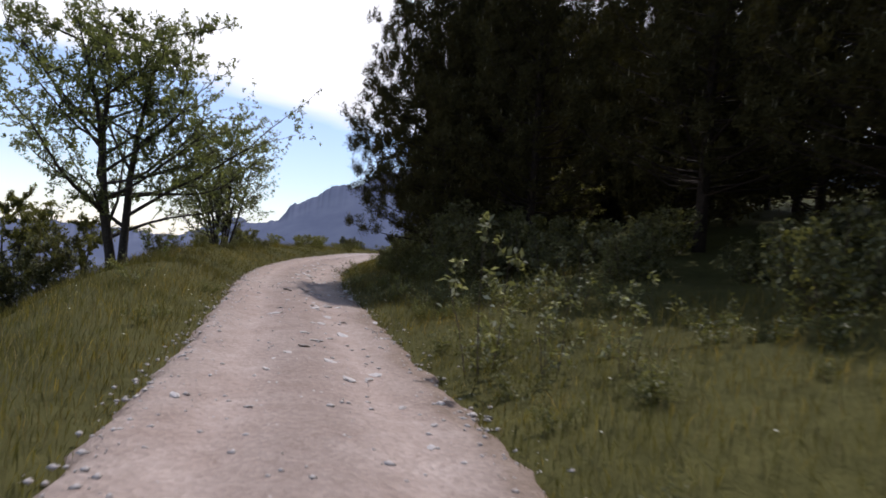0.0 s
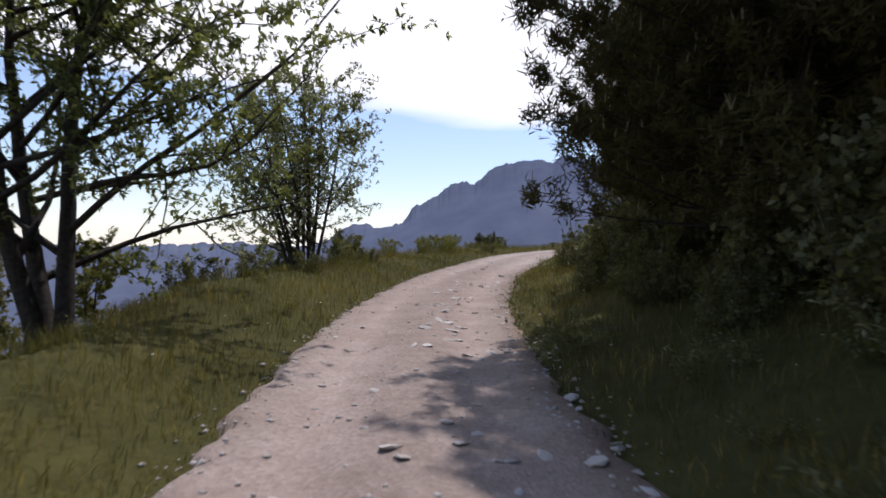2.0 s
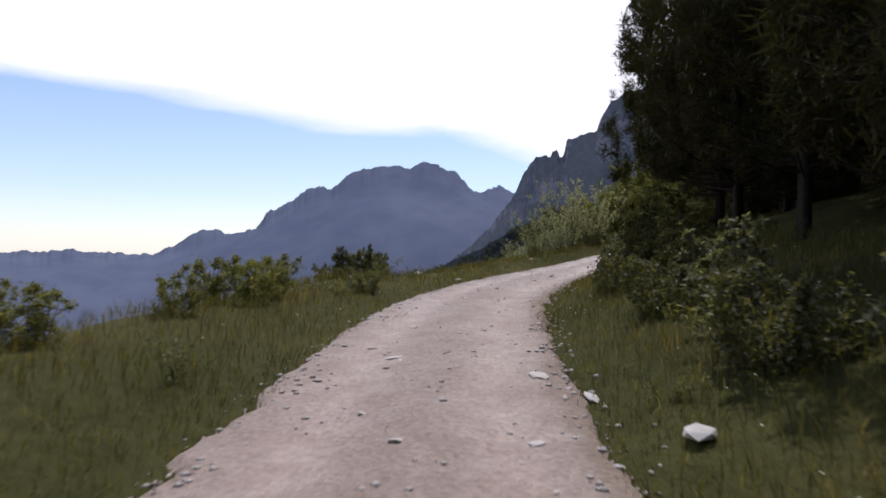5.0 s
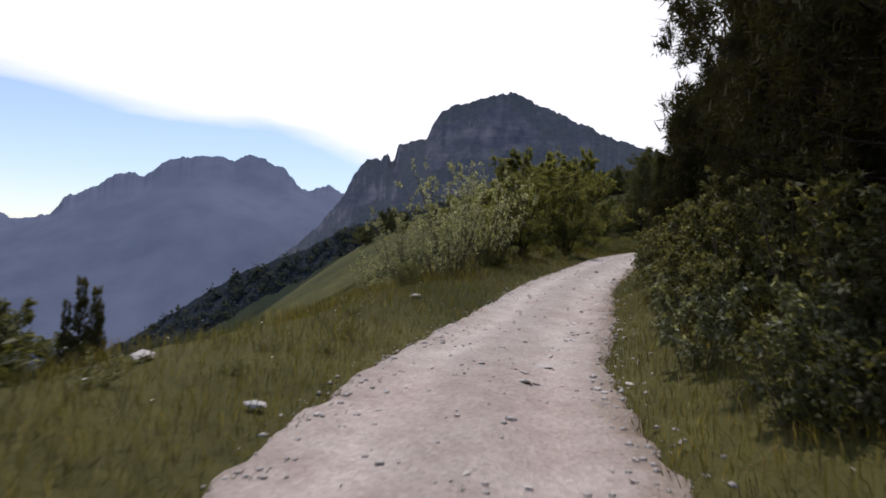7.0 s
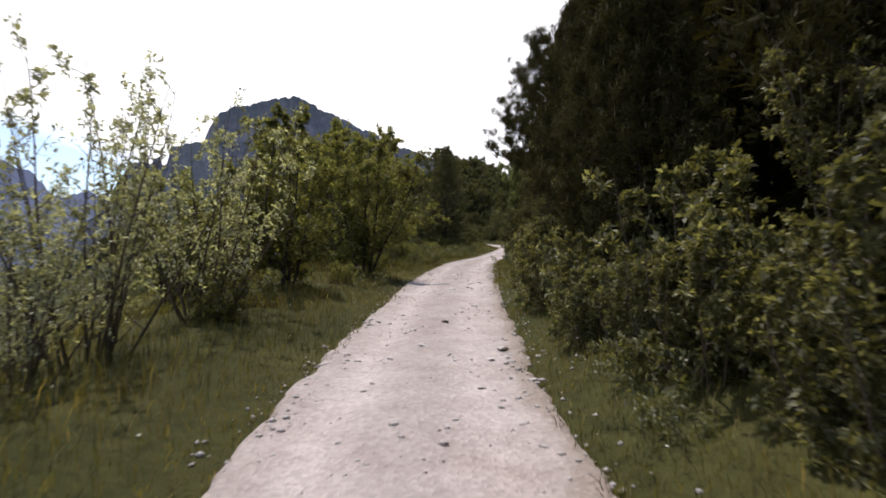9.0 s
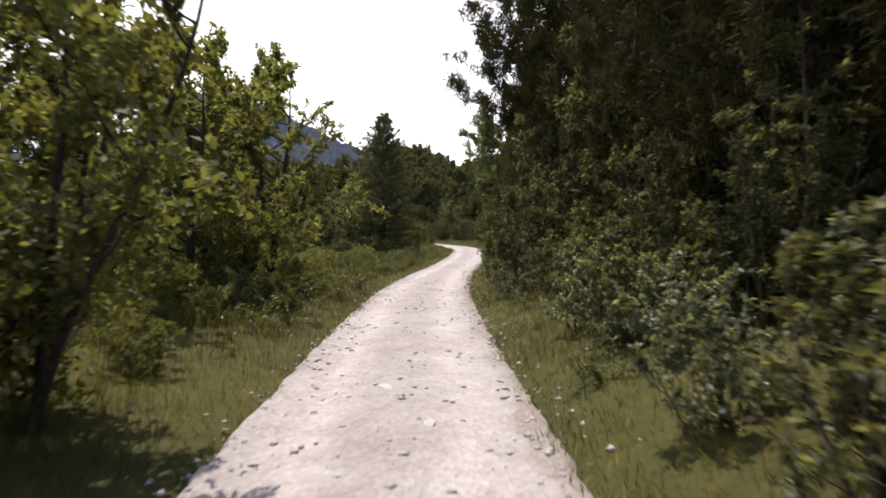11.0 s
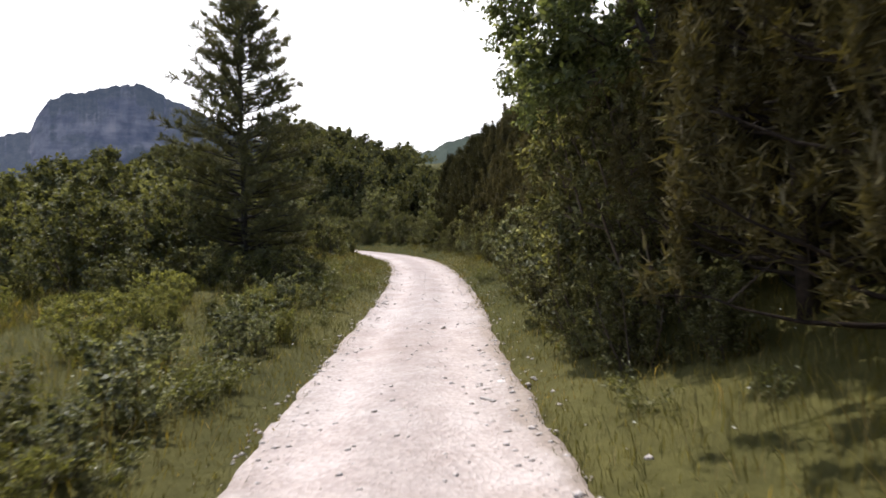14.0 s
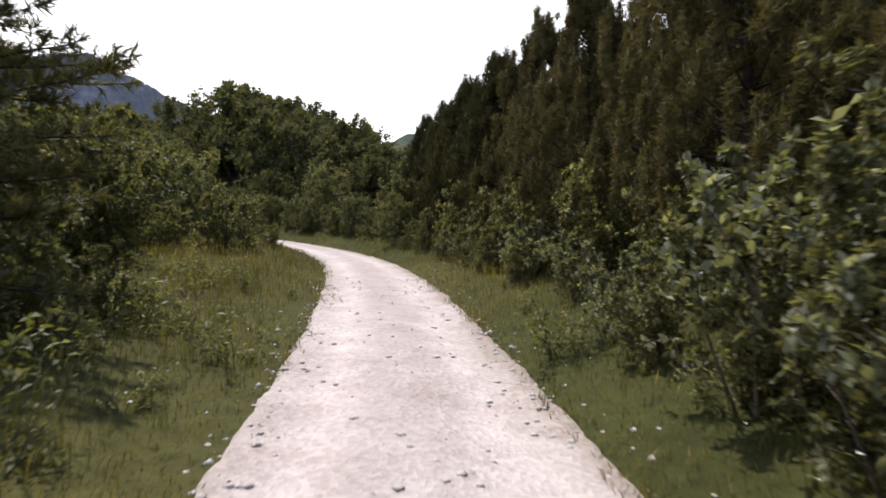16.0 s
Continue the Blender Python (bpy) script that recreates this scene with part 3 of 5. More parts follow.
def land(x, y, under=True):
    """Height of the ground sheet."""
    x, y = np.atleast_1d(np.asarray(x, float)), np.atleast_1d(np.asarray(y, float))
    d, s, z = to_road(x, y)
    hw = half_width(s)
    r, l = np.maximum(d - hw, 0), np.maximum(-d - hw, 0)
    bank = 0.22 * (1 - np.exp(-r / 0.7)) + 0.38 * 22 * (1 - np.exp(-soft(r - 1.0, 0.4) / 22))
    lump = np.interp(s, [-50, 4, 12, 18, 30, 42, 62, 72, 130], [0.25, 0.3, 0.4, 0.5, 0.4, 0.2, 0.25, 0.3, 0.35])
    fall = np.interp(s, [-50, 10, 24, 38, 60, 80, 95, 110, 150], [0.66, 0.66, 0.62, 0.5, 0.5, 0.42, 0.16, 0.06, 0.05])
    start = np.interp(s, [-50, 8, 13, 17, 22, 24, 33, 45, 52, 60, 70, 95], [1.2, 1.3, 1.8, 2.3, 3.0, 3.5, 4.0, 3.6, 2.8, 2.7, 4.2, 6])
    drop = fall * soft(l - start, 0.7) + (0.72 - fall) * soft(l - 28, 3.0)
    drop = 900 * (1 - np.exp(-drop / 900))
    left = lump * (1 - np.exp(-(l / 1.4) ** 2)) - drop
    h = z + np.where(d > 0, bank, left)
    # wooded hill beyond the last bend
    q = (x - 52) * 0.55 + (y - 120) * 0.83
    p = -(x - 52) * 0.83 + (y - 120) * 0.55
    hill = 0.18 * soft(q - 4, 4) * np.interp(p, [-90, -45, -25, -8, 8, 35, 70, 130], [0.05, 0.05, 0.08, 0.28, 0.6, 0.95, 0.5, 0.0])
    h = h + 46 * (1 - np.exp(-hill / 46)) * np.exp(-(np.maximum(q - 150, 0) / 200) ** 2)
    near = np.exp(-np.maximum(np.abs(d) - 30, 0) / 40)
    h = h + (0.10 * smooth_noise(x, y, 3.0, 3) + 0.22 * smooth_noise(x, y, 9.0, 4)) * np.clip((np.abs(d) - hw - 0.2) / 2.5, 0, 1) * near
    h = h + 4.0 * smooth_noise(x, y, 60.0, 5) * np.clip((np.abs(d) - 40) / 60, 0, 1)
    if under:
        h = np.where(np.abs(d) < hw - 0.1, z - 0.12, h)
    return h


def land_at(x, y):
    return float(land(x, y)[0])


def beside(s, d):
    """The place d metres to the right of the road's middle at distance s."""
    x, y = np.interp(s, MID_S, MID[:, 0]), np.interp(s, MID_S, MID[:, 1])
    i = int(np.argmin(np.abs(MID_S - s)))
    return x + d * WAY[i, 1], y - d * WAY[i, 0]


# ---- ground and road ----
def axis_steps(lo, hi, fine, far):
    mid = np.arange(lo, hi, fine)
    out, step = [], fine
    a = hi
    while a < far:
        out.append(a)
        step *= 1.22
        a += step
    up = np.array(out + [far])
    return np.r_[lo - (up[::-1] - hi) - fine, mid, up]


gx, gy = axis_steps(-34, 62, 0.5, 4300), axis_steps(-14, 132, 0.5, 4300)
GX, GY = np.meshgrid(gx, gy, indexing="ij")
gz = land(GX.ravel(), GY.ravel())
idx = np.arange(GX.size).reshape(GX.shape)
quads = np.stack([idx[:-1, :-1], idx[1:, :-1], idx[1:, 1:], idx[:-1, 1:]], -1).reshape(-1, 4)
ground = tagged(new("ground", np_mesh("ground", np.c_[GX.ravel(), GY.ravel(), gz], quads, M_GROUND, True)),
                "grassy mountainside falling away to a deep valley", "ground", kind="structure")

rs = np.arange(-55, 190, 0.16)
rd = np.linspace(-1, 1, 29)
RS, RD = np.meshgrid(rs, rd, indexing="ij")
mx, my, mz = (np.interp(RS, MID_S, MID[:, k]) for k in range(3))
wx, wy = np.interp(RS, MID_S, WAY[:, 0]), np.interp(RS, MID_S, WAY[:, 1])
HW = half_width(RS)
ragged = (0.13 * smooth_noise(RS, RD * 0.2, 2.3, 11) + 0.17 * smooth_noise(RS, RD * 0.2, 0.6, 12)) * np.interp(RS, (50, 75), (0.9, 0.4))
off = RD * (HW + 0.18 + ragged * np.abs(RD))
X, Y = mx + off * wy, my - off * wx
ruts = -0.035 * (np.exp(-((off - 0.75) / 0.28) ** 2) + np.exp(-((off + 0.75) / 0.28) ** 2)) + 0.03 * np.exp(-(off / 0.35) ** 2)
Z = mz + ruts + 0.012 * smooth_noise(X, Y, 0.5, 13) + 0.014 * smooth_noise(X, Y, 1.6, 14) + 0.06 - 0.22 * np.clip(np.abs(RD) - 0.86, 0, 1) / 0.14
idx = np.arange(X.size).reshape(X.shape)
quads = np.stack([idx[:-1, :-1], idx[1:, :-1], idx[1:, 1:], idx[:-1, 1:]], -1).reshape(-1, 4)[:, ::-1]
road_mesh = np_mesh("road", np.c_[X.ravel(), Y.ravel(), Z.ravel()], quads, M_ROAD, True)
give_uv(road_mesh, RD.ravel() * 0.5 + 0.5, RS.ravel() / 100)
road = tagged(new("road", road_mesh),
              "pale pinkish limestone gravel track climbing through bends", "road", kind="structure")


# ---- mountains ----
def mountain(name, outline, far, foot, depth, mat, label, seed, rough=1.0, cliff=0.78, carve=1.0, base=(0, 0, 0), lift=0.22, jag=0.0, steps=500):
    """A ridge far metres from base; outline gives (bearing, elevation) in degrees, from left to right."""
    at = np.array(outline)[::-1]
    b = np.linspace(at[-1, 0], at[0, 0], steps)
    e = np.interp(b, at[:, 0], at[:, 1]) + lift
    rng = np.random.default_rng(seed)
    for k in range(7):
        f = 2.2 * 1.8**k
        e = e + rough * 0.16 / 1.45**k * np.sin(b * f + rng.uniform(0, 6.28) + 0.7 * np.sin(b * f * 0.43))
    for k in range(4):
        # blocky notches and knobs of broken rock
        step = np.sin(b * 3.4 * 1.7**k + rng.uniform(0, 6.28) + 1.6 * np.sin(b * 1.3 * 1.6**k + rng.uniform(0, 6.28)))
        e = e + jag / 1.35**k * np.tanh(2.5 * step)
    ridge = base[2] + far * np.tan(np.radians(e))
    v = np.linspace(0, 1, 46)
    B, V = np.meshgrid(np.radians(b), v, indexing="ij")
    R = far - depth * (1 - V)
    prof = np.where(V < cliff, 0.58 * (V / cliff) ** 1.2, 0.58 + 0.42 * (np.maximum(V - cliff, 0) / (1 - cliff)) ** 0.9)
    wide = np.convolve(np.pad(ridge, steps // 20, mode="edge"), np.ones(2 * (steps // 20) + 1) / (2 * (steps // 20) + 1), "valid")
    Zm = foot + (wide[:, None] - foot) * prof + (ridge - wide)[:, None] * np.clip((V - 0.86) / 0.14, 0, 1)
    lump = np.zeros_like(Zm)
    for k in range(5):
        lump += (1 - np.abs(smooth_noise(B.ravel() * far, V.ravel() * depth * 1.3, far * 0.16 / 1.9**k, seed + 40 + k))).reshape(B.shape) / 1.7**k
    lump = lump / lump.max() - 0.5
    R = R + lump * carve * depth * 0.10 * (V * (1 - V)) * 4
    Zm = Zm + lump * carve * 0.14 * (ridge[:, None] - foot) * (V * (1 - V)) * 4
    Xm, Ym = base[0] - np.sin(B) * R, base[1] + np.cos(B) * R
    idx = np.arange(Xm.size).reshape(Xm.shape)
    q = np.stack([idx[:-1, :-1], idx[1:, :-1], idx[1:, 1:], idx[:-1, 1:]], -1).reshape(-1, 4)
    me = np_mesh(name, np.c_[Xm.ravel(), Ym.ravel(), Zm.ravel()], q, mat, True)
    return tagged(new(name, me), label, "mountain", kind="structure")


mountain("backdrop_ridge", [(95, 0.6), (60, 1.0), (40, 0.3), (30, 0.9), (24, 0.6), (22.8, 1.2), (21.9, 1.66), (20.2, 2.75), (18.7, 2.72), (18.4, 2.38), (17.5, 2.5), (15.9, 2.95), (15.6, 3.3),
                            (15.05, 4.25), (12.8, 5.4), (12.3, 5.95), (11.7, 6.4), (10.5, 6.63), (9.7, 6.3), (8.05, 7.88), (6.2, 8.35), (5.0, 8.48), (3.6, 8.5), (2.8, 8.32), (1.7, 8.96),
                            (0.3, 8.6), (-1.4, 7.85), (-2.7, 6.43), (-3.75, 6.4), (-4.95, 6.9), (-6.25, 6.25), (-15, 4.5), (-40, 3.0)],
         4000, -620, 2200, M_RIDGE, "limestone ridge with blue-grey haze in its colour, across the valley", 5, 0.35, cliff=0.56, carve=0.02, base=(-3, 44, 4), lift=0.0, jag=0.032, steps=1300)
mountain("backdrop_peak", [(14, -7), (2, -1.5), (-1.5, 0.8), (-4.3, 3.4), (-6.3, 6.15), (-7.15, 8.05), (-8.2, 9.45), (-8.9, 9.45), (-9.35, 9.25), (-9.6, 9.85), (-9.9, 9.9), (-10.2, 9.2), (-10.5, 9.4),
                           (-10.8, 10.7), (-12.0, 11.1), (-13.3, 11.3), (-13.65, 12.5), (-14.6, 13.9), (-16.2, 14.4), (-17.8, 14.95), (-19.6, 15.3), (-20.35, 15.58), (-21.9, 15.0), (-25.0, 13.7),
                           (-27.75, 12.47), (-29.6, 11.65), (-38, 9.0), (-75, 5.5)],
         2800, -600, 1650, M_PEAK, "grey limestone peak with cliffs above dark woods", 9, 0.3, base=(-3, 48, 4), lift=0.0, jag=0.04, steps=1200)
mountain("backdrop_hill", [(-28, 4.0), (-36, 8.6), (-41, 10.2), (-44.5, 11.1), (-46.2, 11.8), (-48, 12.2), (-52, 12.4), (-60, 11.5), (-100, 10.0), (-150, 8.0)],
         800, -60, 500, M_GREENHILL, "green wooded hill beyond the bend", 12, 0.5, base=(25, 86, 7), lift=0.0)
mountain("backdrop_spur", [(30, -16), (20, -13), (12, -9.3), (7.4, -6.3), (4.2, -4.4), (1.2, -2.3), (-1.8, -0.8), (-3.2, 0.3), (-6.8, 2.3), (-9.3, 3.4), (-16, 5.5), (-24, 7.0), (-32, 6.0)],
         330, -150, 130, M_SPUR, "grassy mountainside spur falling to the valley", 15, 0.5)
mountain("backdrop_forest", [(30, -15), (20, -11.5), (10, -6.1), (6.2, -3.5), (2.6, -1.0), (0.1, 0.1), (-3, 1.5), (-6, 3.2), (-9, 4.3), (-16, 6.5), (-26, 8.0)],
         680, -230, 250, M_FOREST, "haze-blue forest belt on the falling ridge", 16, 0.4, cliff=0.56, carve=0.03)


# ragged crowns along the upper edge of the forest belt
r = np.random.default_rng(19)
n = 2000
fb = r.uniform(-14, 24, n)
fe = np.interp(fb, (-14, -9, -6, -3, 0.1, 2.6, 6.2, 10, 20, 24), (6.0, 4.3, 3.2, 1.5, 0.1, -1.0, -3.5, -6.1, -11.5, -13.0))
fr = 680 - 190 * r.random(n)
fz = 680 * np.tan(np.radians(fe)) - 0.75 * (680 - fr) - 1.5
crown = np.c_[-np.sin(np.radians(fb)) * fr, np.cos(np.radians(fb)) * fr, fz]
tall = r.uniform(4.0, 9.0, (n, 1, 1))
cloud = unit(r.normal(size=(n, 34, 3))) * r.uniform(0.55, 1.0, (n, 34, 1)) * [0.62, 0.62, 1.0] * tall
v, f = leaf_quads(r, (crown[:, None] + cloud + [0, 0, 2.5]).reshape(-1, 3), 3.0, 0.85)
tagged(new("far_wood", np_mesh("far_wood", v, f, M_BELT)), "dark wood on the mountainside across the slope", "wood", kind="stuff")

# ---- trees and shrubs ----
def set_down(ob, x, y, sink=0.05, turn=0.0, scale=1.0):
    ob.location, ob.rotation_euler = (x, y, land_at(x, y) - sink), (0, 0, turn)
    ob.scale = (scale, scale, scale)
    return ob


class Kind:
    """A plant built once; the first place takes the original, later ones take copies."""

    def __init__(self, ob, group=""):
        self.ob, self.fresh = tagged(ob, group=group), True

    def put(self, x, y, scale=1.0, turn=None, sink=0.06, label="", tall=1.0):
        turn = PLACE.uniform(0, 360) if turn is None else turn
        if self.fresh:
            self.fresh, c = False, self.ob
            c.matrix_basis = pose(x, y, land_at(x, y) - sink, 0, 0, turn)
        else:
            c = copy_thing(self.ob, pose(x, y, land_at(x, y) - sink, 0, 0, turn))
        c.scale = (scale, scale, scale * tall)
        return tagged(c, label) if label else c

    def by_road(self, s, d, scale=1.0, **more):
        return self.put(*beside(s, d), scale, **more)


PLACE = random.Random(8)

# the tall ash on the brow and the rounder tree beyond it
ash = broadleaf("ash_tree", 21, 8.6, "tall open-crowned ash tree on the grassy brow", "tree", M_ASH, stems=3, lean=0.5, bare=0.17,
                radius=0.16, leaves=50000, size=0.108, reach=0.6, kids=13, grand=7, twigs=4, lift=0.3, slim=0.42, tuft=5, jitter=0.04)
set_down(ash, -10.6, 20.0, 0.15)
beam = broadleaf("whitebeam_tree", 14, 5.0, "rounded many-stemmed whitebeam tree beside the track", "tree", M_BEAM, stems=11, lean=0.36, bare=0.14,
                 radius=0.05, leaves=46000, size=0.066, reach=0.45, kids=11, grand=5, twigs=4, lift=0.6, slim=0.55, tuft=5, jitter=0.03)
set_down(beam, -10.9, 29.4, 0.1, 0.0, 1.2)

# pines along the slope on the right
PINES = [Kind(pine("pine_tree", 31 + k, h, "dense dark pine tree on the wooded bank", radius=r, bare=b, tiers=ti, power=pw, tip=True, needles=60, width=0.025, puff=0.175, dens=2.8, fill=8.0, ragged=0.24, leader=2), "pines on the bank")
         for k, (h, r, b, ti, pw) in enumerate([(10.5, 3.3, 0.10, 21, 0.5), (8.5, 2.6, 0.05, 20, 0.6), (6.2, 2.1, 0.03, 16, 0.7)])]
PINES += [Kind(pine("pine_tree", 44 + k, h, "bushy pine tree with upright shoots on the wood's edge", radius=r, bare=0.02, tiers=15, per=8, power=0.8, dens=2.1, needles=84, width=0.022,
                    puff=0.15, tip=True, fill=1.6, ragged=0.5, mat=M_PINE_LIT, brush=0.18, plump=0.66, leader=3), "bushy pines at the wood's edge") for k, (h, r) in enumerate([(7.4, 2.5), (6.2, 2.3)])]
DEEP = [Kind(pine("pine_tree", 36 + k, h, "dark pine tree deep in the shaded wood", radius=r, bare=0.02, tiers=14, per=7, dens=1.8, needles=22, width=0.07, puff=0.28,
                  fill=6.0), "pines deep in the wood") for k, (h, r) in enumerate([(10.0, 3.2), (7.5, 2.6)])]
for s, d, kind, sc in [(17.0, 6.2, 0, 1.05), (24.0, 7.0, 0, 1.0), (12.0, 8.0, 0, 1.1), (7.5, 8.3, 0, 1.0), (3.5, 8.5, 0, 1.1), (-3, 8.6, 0, 1.0), (26.5, 5.6, 0, 1.0), (31, 5.8, 1, 1.1), (36, 5.4, 1, 1.15),
                       (41.5, 5.6, 0, 0.95), (46.5, 5.2, 0, 1.0), (51, 4.8, 0, 1.05), (55.5, 4.8, 0, 1.0), (60.5, 5.9, 1, 1.1), (64.2, 3.0, 2, 0.78), (66.6, 3.3, 2, 0.9), (67, 6.0, 0, 0.85), (72, 5.2, 1, 1.1), (76, 4.8, 1, 1.1), (80, 5.0, 1, 1.15),
                       (83, 5.4, 0, 0.8), (90.6, 4.2, 3, 1.05), (93.2, 3.8, 3, 1.05), (95.6, 3.9, 3, 1.0), (98.0, 4.4, 3, 0.95), (100.6, 5.2, 3, 0.86), (103.4, 4.6, 3, 0.74), (106.0, 4.5, 4, 0.84), (108.4, 4.3, 4, 0.88), (110.8, 4.5, 4, 0.84), (113.2, 4.0, 4, 0.88),
                       (115.9, 3.9, 4, 0.86), (118.6, 3.6, 2, 0.84), (121.4, 3.6, 2, 0.84), (124.4, 3.8, 2, 0.8), (127.5, 4.4, 2, 0.75)]:
    PINES[kind].by_road(s, d, sc, sink=0.1)
    for row in (1, 2, 3):
        DEEP[PLACE.choice((0, 1)) if s < 92 else 1].by_road(s + PLACE.uniform(-2, 2), d + row * 3.3 + PLACE.uniform(-0.7, 0.7), PLACE.uniform(0.9, 1.15) * (1 if s < 99 else 0.66 if row == 1 else 0.8), sink=0.1)

big_pine = pine("broad_pine_tree", 61, 12.0, "broad dark pine tree with dense foliage hanging over the track", radius=4.0, bare=0.07, tiers=26, per=10, power=0.45, dens=3.6, needles=56, width=0.028,
                puff=0.18, tip=True, fill=14.0, ragged=0.1)
set_down(big_pine, *beside(20.6, 4.6), 0.1)

overhang = pine("overhanging_pine_tree", 58, 10.5, "tall dark pine tree with limbs over the track", radius=4.6, bare=0.28, tiers=17, per=8, power=0.45, dens=3.4, needles=60, width=0.03,
                puff=0.22, tip=True, fill=3.0, ragged=0.3)
set_down(overhang, *beside(87.6, 4.2), 0.1, 0.6)

# a tall broadleaf leans out of the pines over the last bend
leaner = broadleaf("leaning_ash_tree", 77, 6.8, "thin-crowned ash tree leaning out over the track", "tree", M_ASH, stems=1, lean=0.0, bare=0.5, radius=0.09,
                   leaves=13000, size=0.10, reach=0.36, kids=14, grand=6, twigs=4, lift=0.2, slim=0.5)
LEANER = Kind(leaner, "ashes leaning over the track")
for s, d, lean in [(99.4, 4.5, -38), (96.8, 4.7, -36)]:
    ob = LEANER.by_road(s, d, 1.0, turn=0 if s > 98 else 70, sink=0.1)
    ob.matrix_basis = Matrix.Translation(ob.location) @ Matrix.Rotation(radians(lean), 4, Vector((0.69, 0.72, 0))) @ Matrix.Rotation(radians(0 if s > 98 else 70), 4, "Z")

# one spruce stands alone by the meadow, small ones on the slope
spruce = conifer("spruce_tree", 71, 8.2, "tall dark spruce tree at the meadow's edge", "tree", M_SPRUCE, radius=2.9, bare=0.07, whorls=28, per=9,
                 droop=-0.1, rise=0.25, tuft=0.15, shoots=36, needles=15, power=0.68, width=0.018)
set_down(spruce, 28.8, 96.7, 0.1)
SMALL_SPRUCE = Kind(conifer("spruce_tree", 72, 2.3, "small dark spruce tree on the falling slope", "tree", M_SPRUCE, radius=0.75, bare=0.05, whorls=14, per=7,
                            droop=-0.05, rise=0.3, tuft=0.13, shoots=7, needles=8, girth=0.04, width=0.03, power=0.85), "small spruces on the slope")
for x, y, sc in [(-13.0, 37.6, 0.8), (-12.2, 36.8, 0.5), (-12.6, 57.5, 0.7), (-14.5, 60, 1.0)]:
    SMALL_SPRUCE.put(x, y, sc)
for x, y, peak in [(-7.98, 48.5, 3.41), (-8.12, 48.7, 3.12), (-7.8, 48.8, 3.15), (-8.78, 48.4, 3.32), (-8.92, 48.6, 3.30), (-8.12, 53.2, 3.19), (-8.3, 53.1, 2.85), (-7.96, 53.4, 3.05), (-7.85, 53.2, 2.85)]:
    tall = max(peak - land_at(x, y), 0.5) / 2.3
    SMALL_SPRUCE.put(x, y, 0.48 * max(tall, 0.5), tall=tall / (0.48 * max(tall, 0.5)), label="slim dark spruce tree in a clump on the slope")

# broadleaf trees and shrubs
WILLOW = Kind(broadleaf("willow_shrub", 81, 3.6, "open twiggy willow shrub with pale grey-green leaves", "shrub", M_WILLOW, stems=15, lean=0.6, bare=0.18,
                        radius=0.022, leaves=5600, size=0.07, reach=0.22, kids=9, grand=4, twigs=3, lift=0.9, slim=0.45, bark=M_TWIG, tuft=3, jitter=0.02), "willows below the track")
WILLOW.put(0.2, 60.9, 1.0, 20, tall=1.12)
WILLOW.put(1.9, 62.9, 0.95, tall=1.08)
WILLOW.put(-0.9, 62.6, 0.85)
WILLOW.put(-0.5, 60.0, 0.7)
WILLOW.put(-2.5, 60.2, 0.42)
HAZEL = Kind(broadleaf("hazel_tree", 82, 4.2, "bushy yellow-green hazel tree on the valley side", "tree", M_HAZEL, stems=7, lean=0.38, bare=0.08,
                       radius=0.05, leaves=17000, size=0.084, reach=0.3, kids=10, grand=5, twigs=4, lift=0.6, slim=0.7, sides=4, fine=False), "hazels by the track")
for x, y, sc, tall in [(4.3, 66.3, 0.9, 0.92), (7.9, 69.6, 0.95, 1.0), (2.4, 67.5, 0.8, 0.9), (7.2, 76.0, 0.8, 0.9), (5.0, 73.0, 0.9, 1.0), (18.4, 92.5, 0.55, 1.0), (22.0, 96.0, 0.6, 1.0), (-12.6, 16.6, 0.55, 1.0), (-14.0, 18.2, 0.6, 1.0), (15.5, 91, 0.7, 1.0), (12.9, 78.2, 0.55, 1.0), (13.8, 80.4, 0.6, 1.0), (20.5, 101, 0.8, 1.0), (26, 104, 0.6, 1.0)]:
    HAZEL.put(x, y, sc, tall=tall)
YOUNG_ASH = Kind(broadleaf("young_ash_tree", 83, 6.2, "slender young ash tree in full light leaf", "tree", M_HAZEL, stems=2, lean=0.2, bare=0.22,
                           radius=0.075, leaves=26000, size=0.098, reach=0.42, kids=11, grand=5, twigs=4, lift=0.4, slim=0.45, tuft=6, jitter=0.03), "young ashes by the track")
for x, y, sc in [(9.3, 74.6, 1.0), (6.4, 71.6, 0.95), (10.3, 79.8, 1.0), (11.4, 76.6, 1.0), (15.0, 81.4, 1.25), (8.4, 78.5, 1.0), (12.0, 84.5, 0.9), (13.4, 81.8, 0.95), (12.6, 79.2, 0.85), (14.2, 83.6, 0.9), (-15.6, 22.5, 0.85), (-17.5, 19.5, 0.9), (-15.0, 26.0, 0.6)]:
    YOUNG_ASH.put(x, y, sc)
SHRUB = Kind(broadleaf("leafy_shrub", 84, 2.5, "leafy green shrub leaning out of the wood's edge", "shrub", M_EDGE, stems=7, lean=0.55, bare=0.06,
                       radius=0.028, leaves=6500, size=0.11, reach=0.34, kids=9, grand=4, twigs=4, lift=0.5, slim=0.42, tuft=9, jitter=0.03, bark=M_TWIG, sides=4, fine=False), "shrubs at the wood's edge")
DARK = Kind(broadleaf("scrub_bush", 85, 1.5, "low dark green scrub bush in the grass", "bush", M_SCRUB, stems=8, lean=0.7, bare=0.05,
                      radius=0.018, leaves=2700, size=0.095, reach=0.36, kids=7, grand=4, twigs=3, lift=0.5, slim=0.6, bark=M_TWIG, sides=3, fine=False), "scrub bushes beside the track")
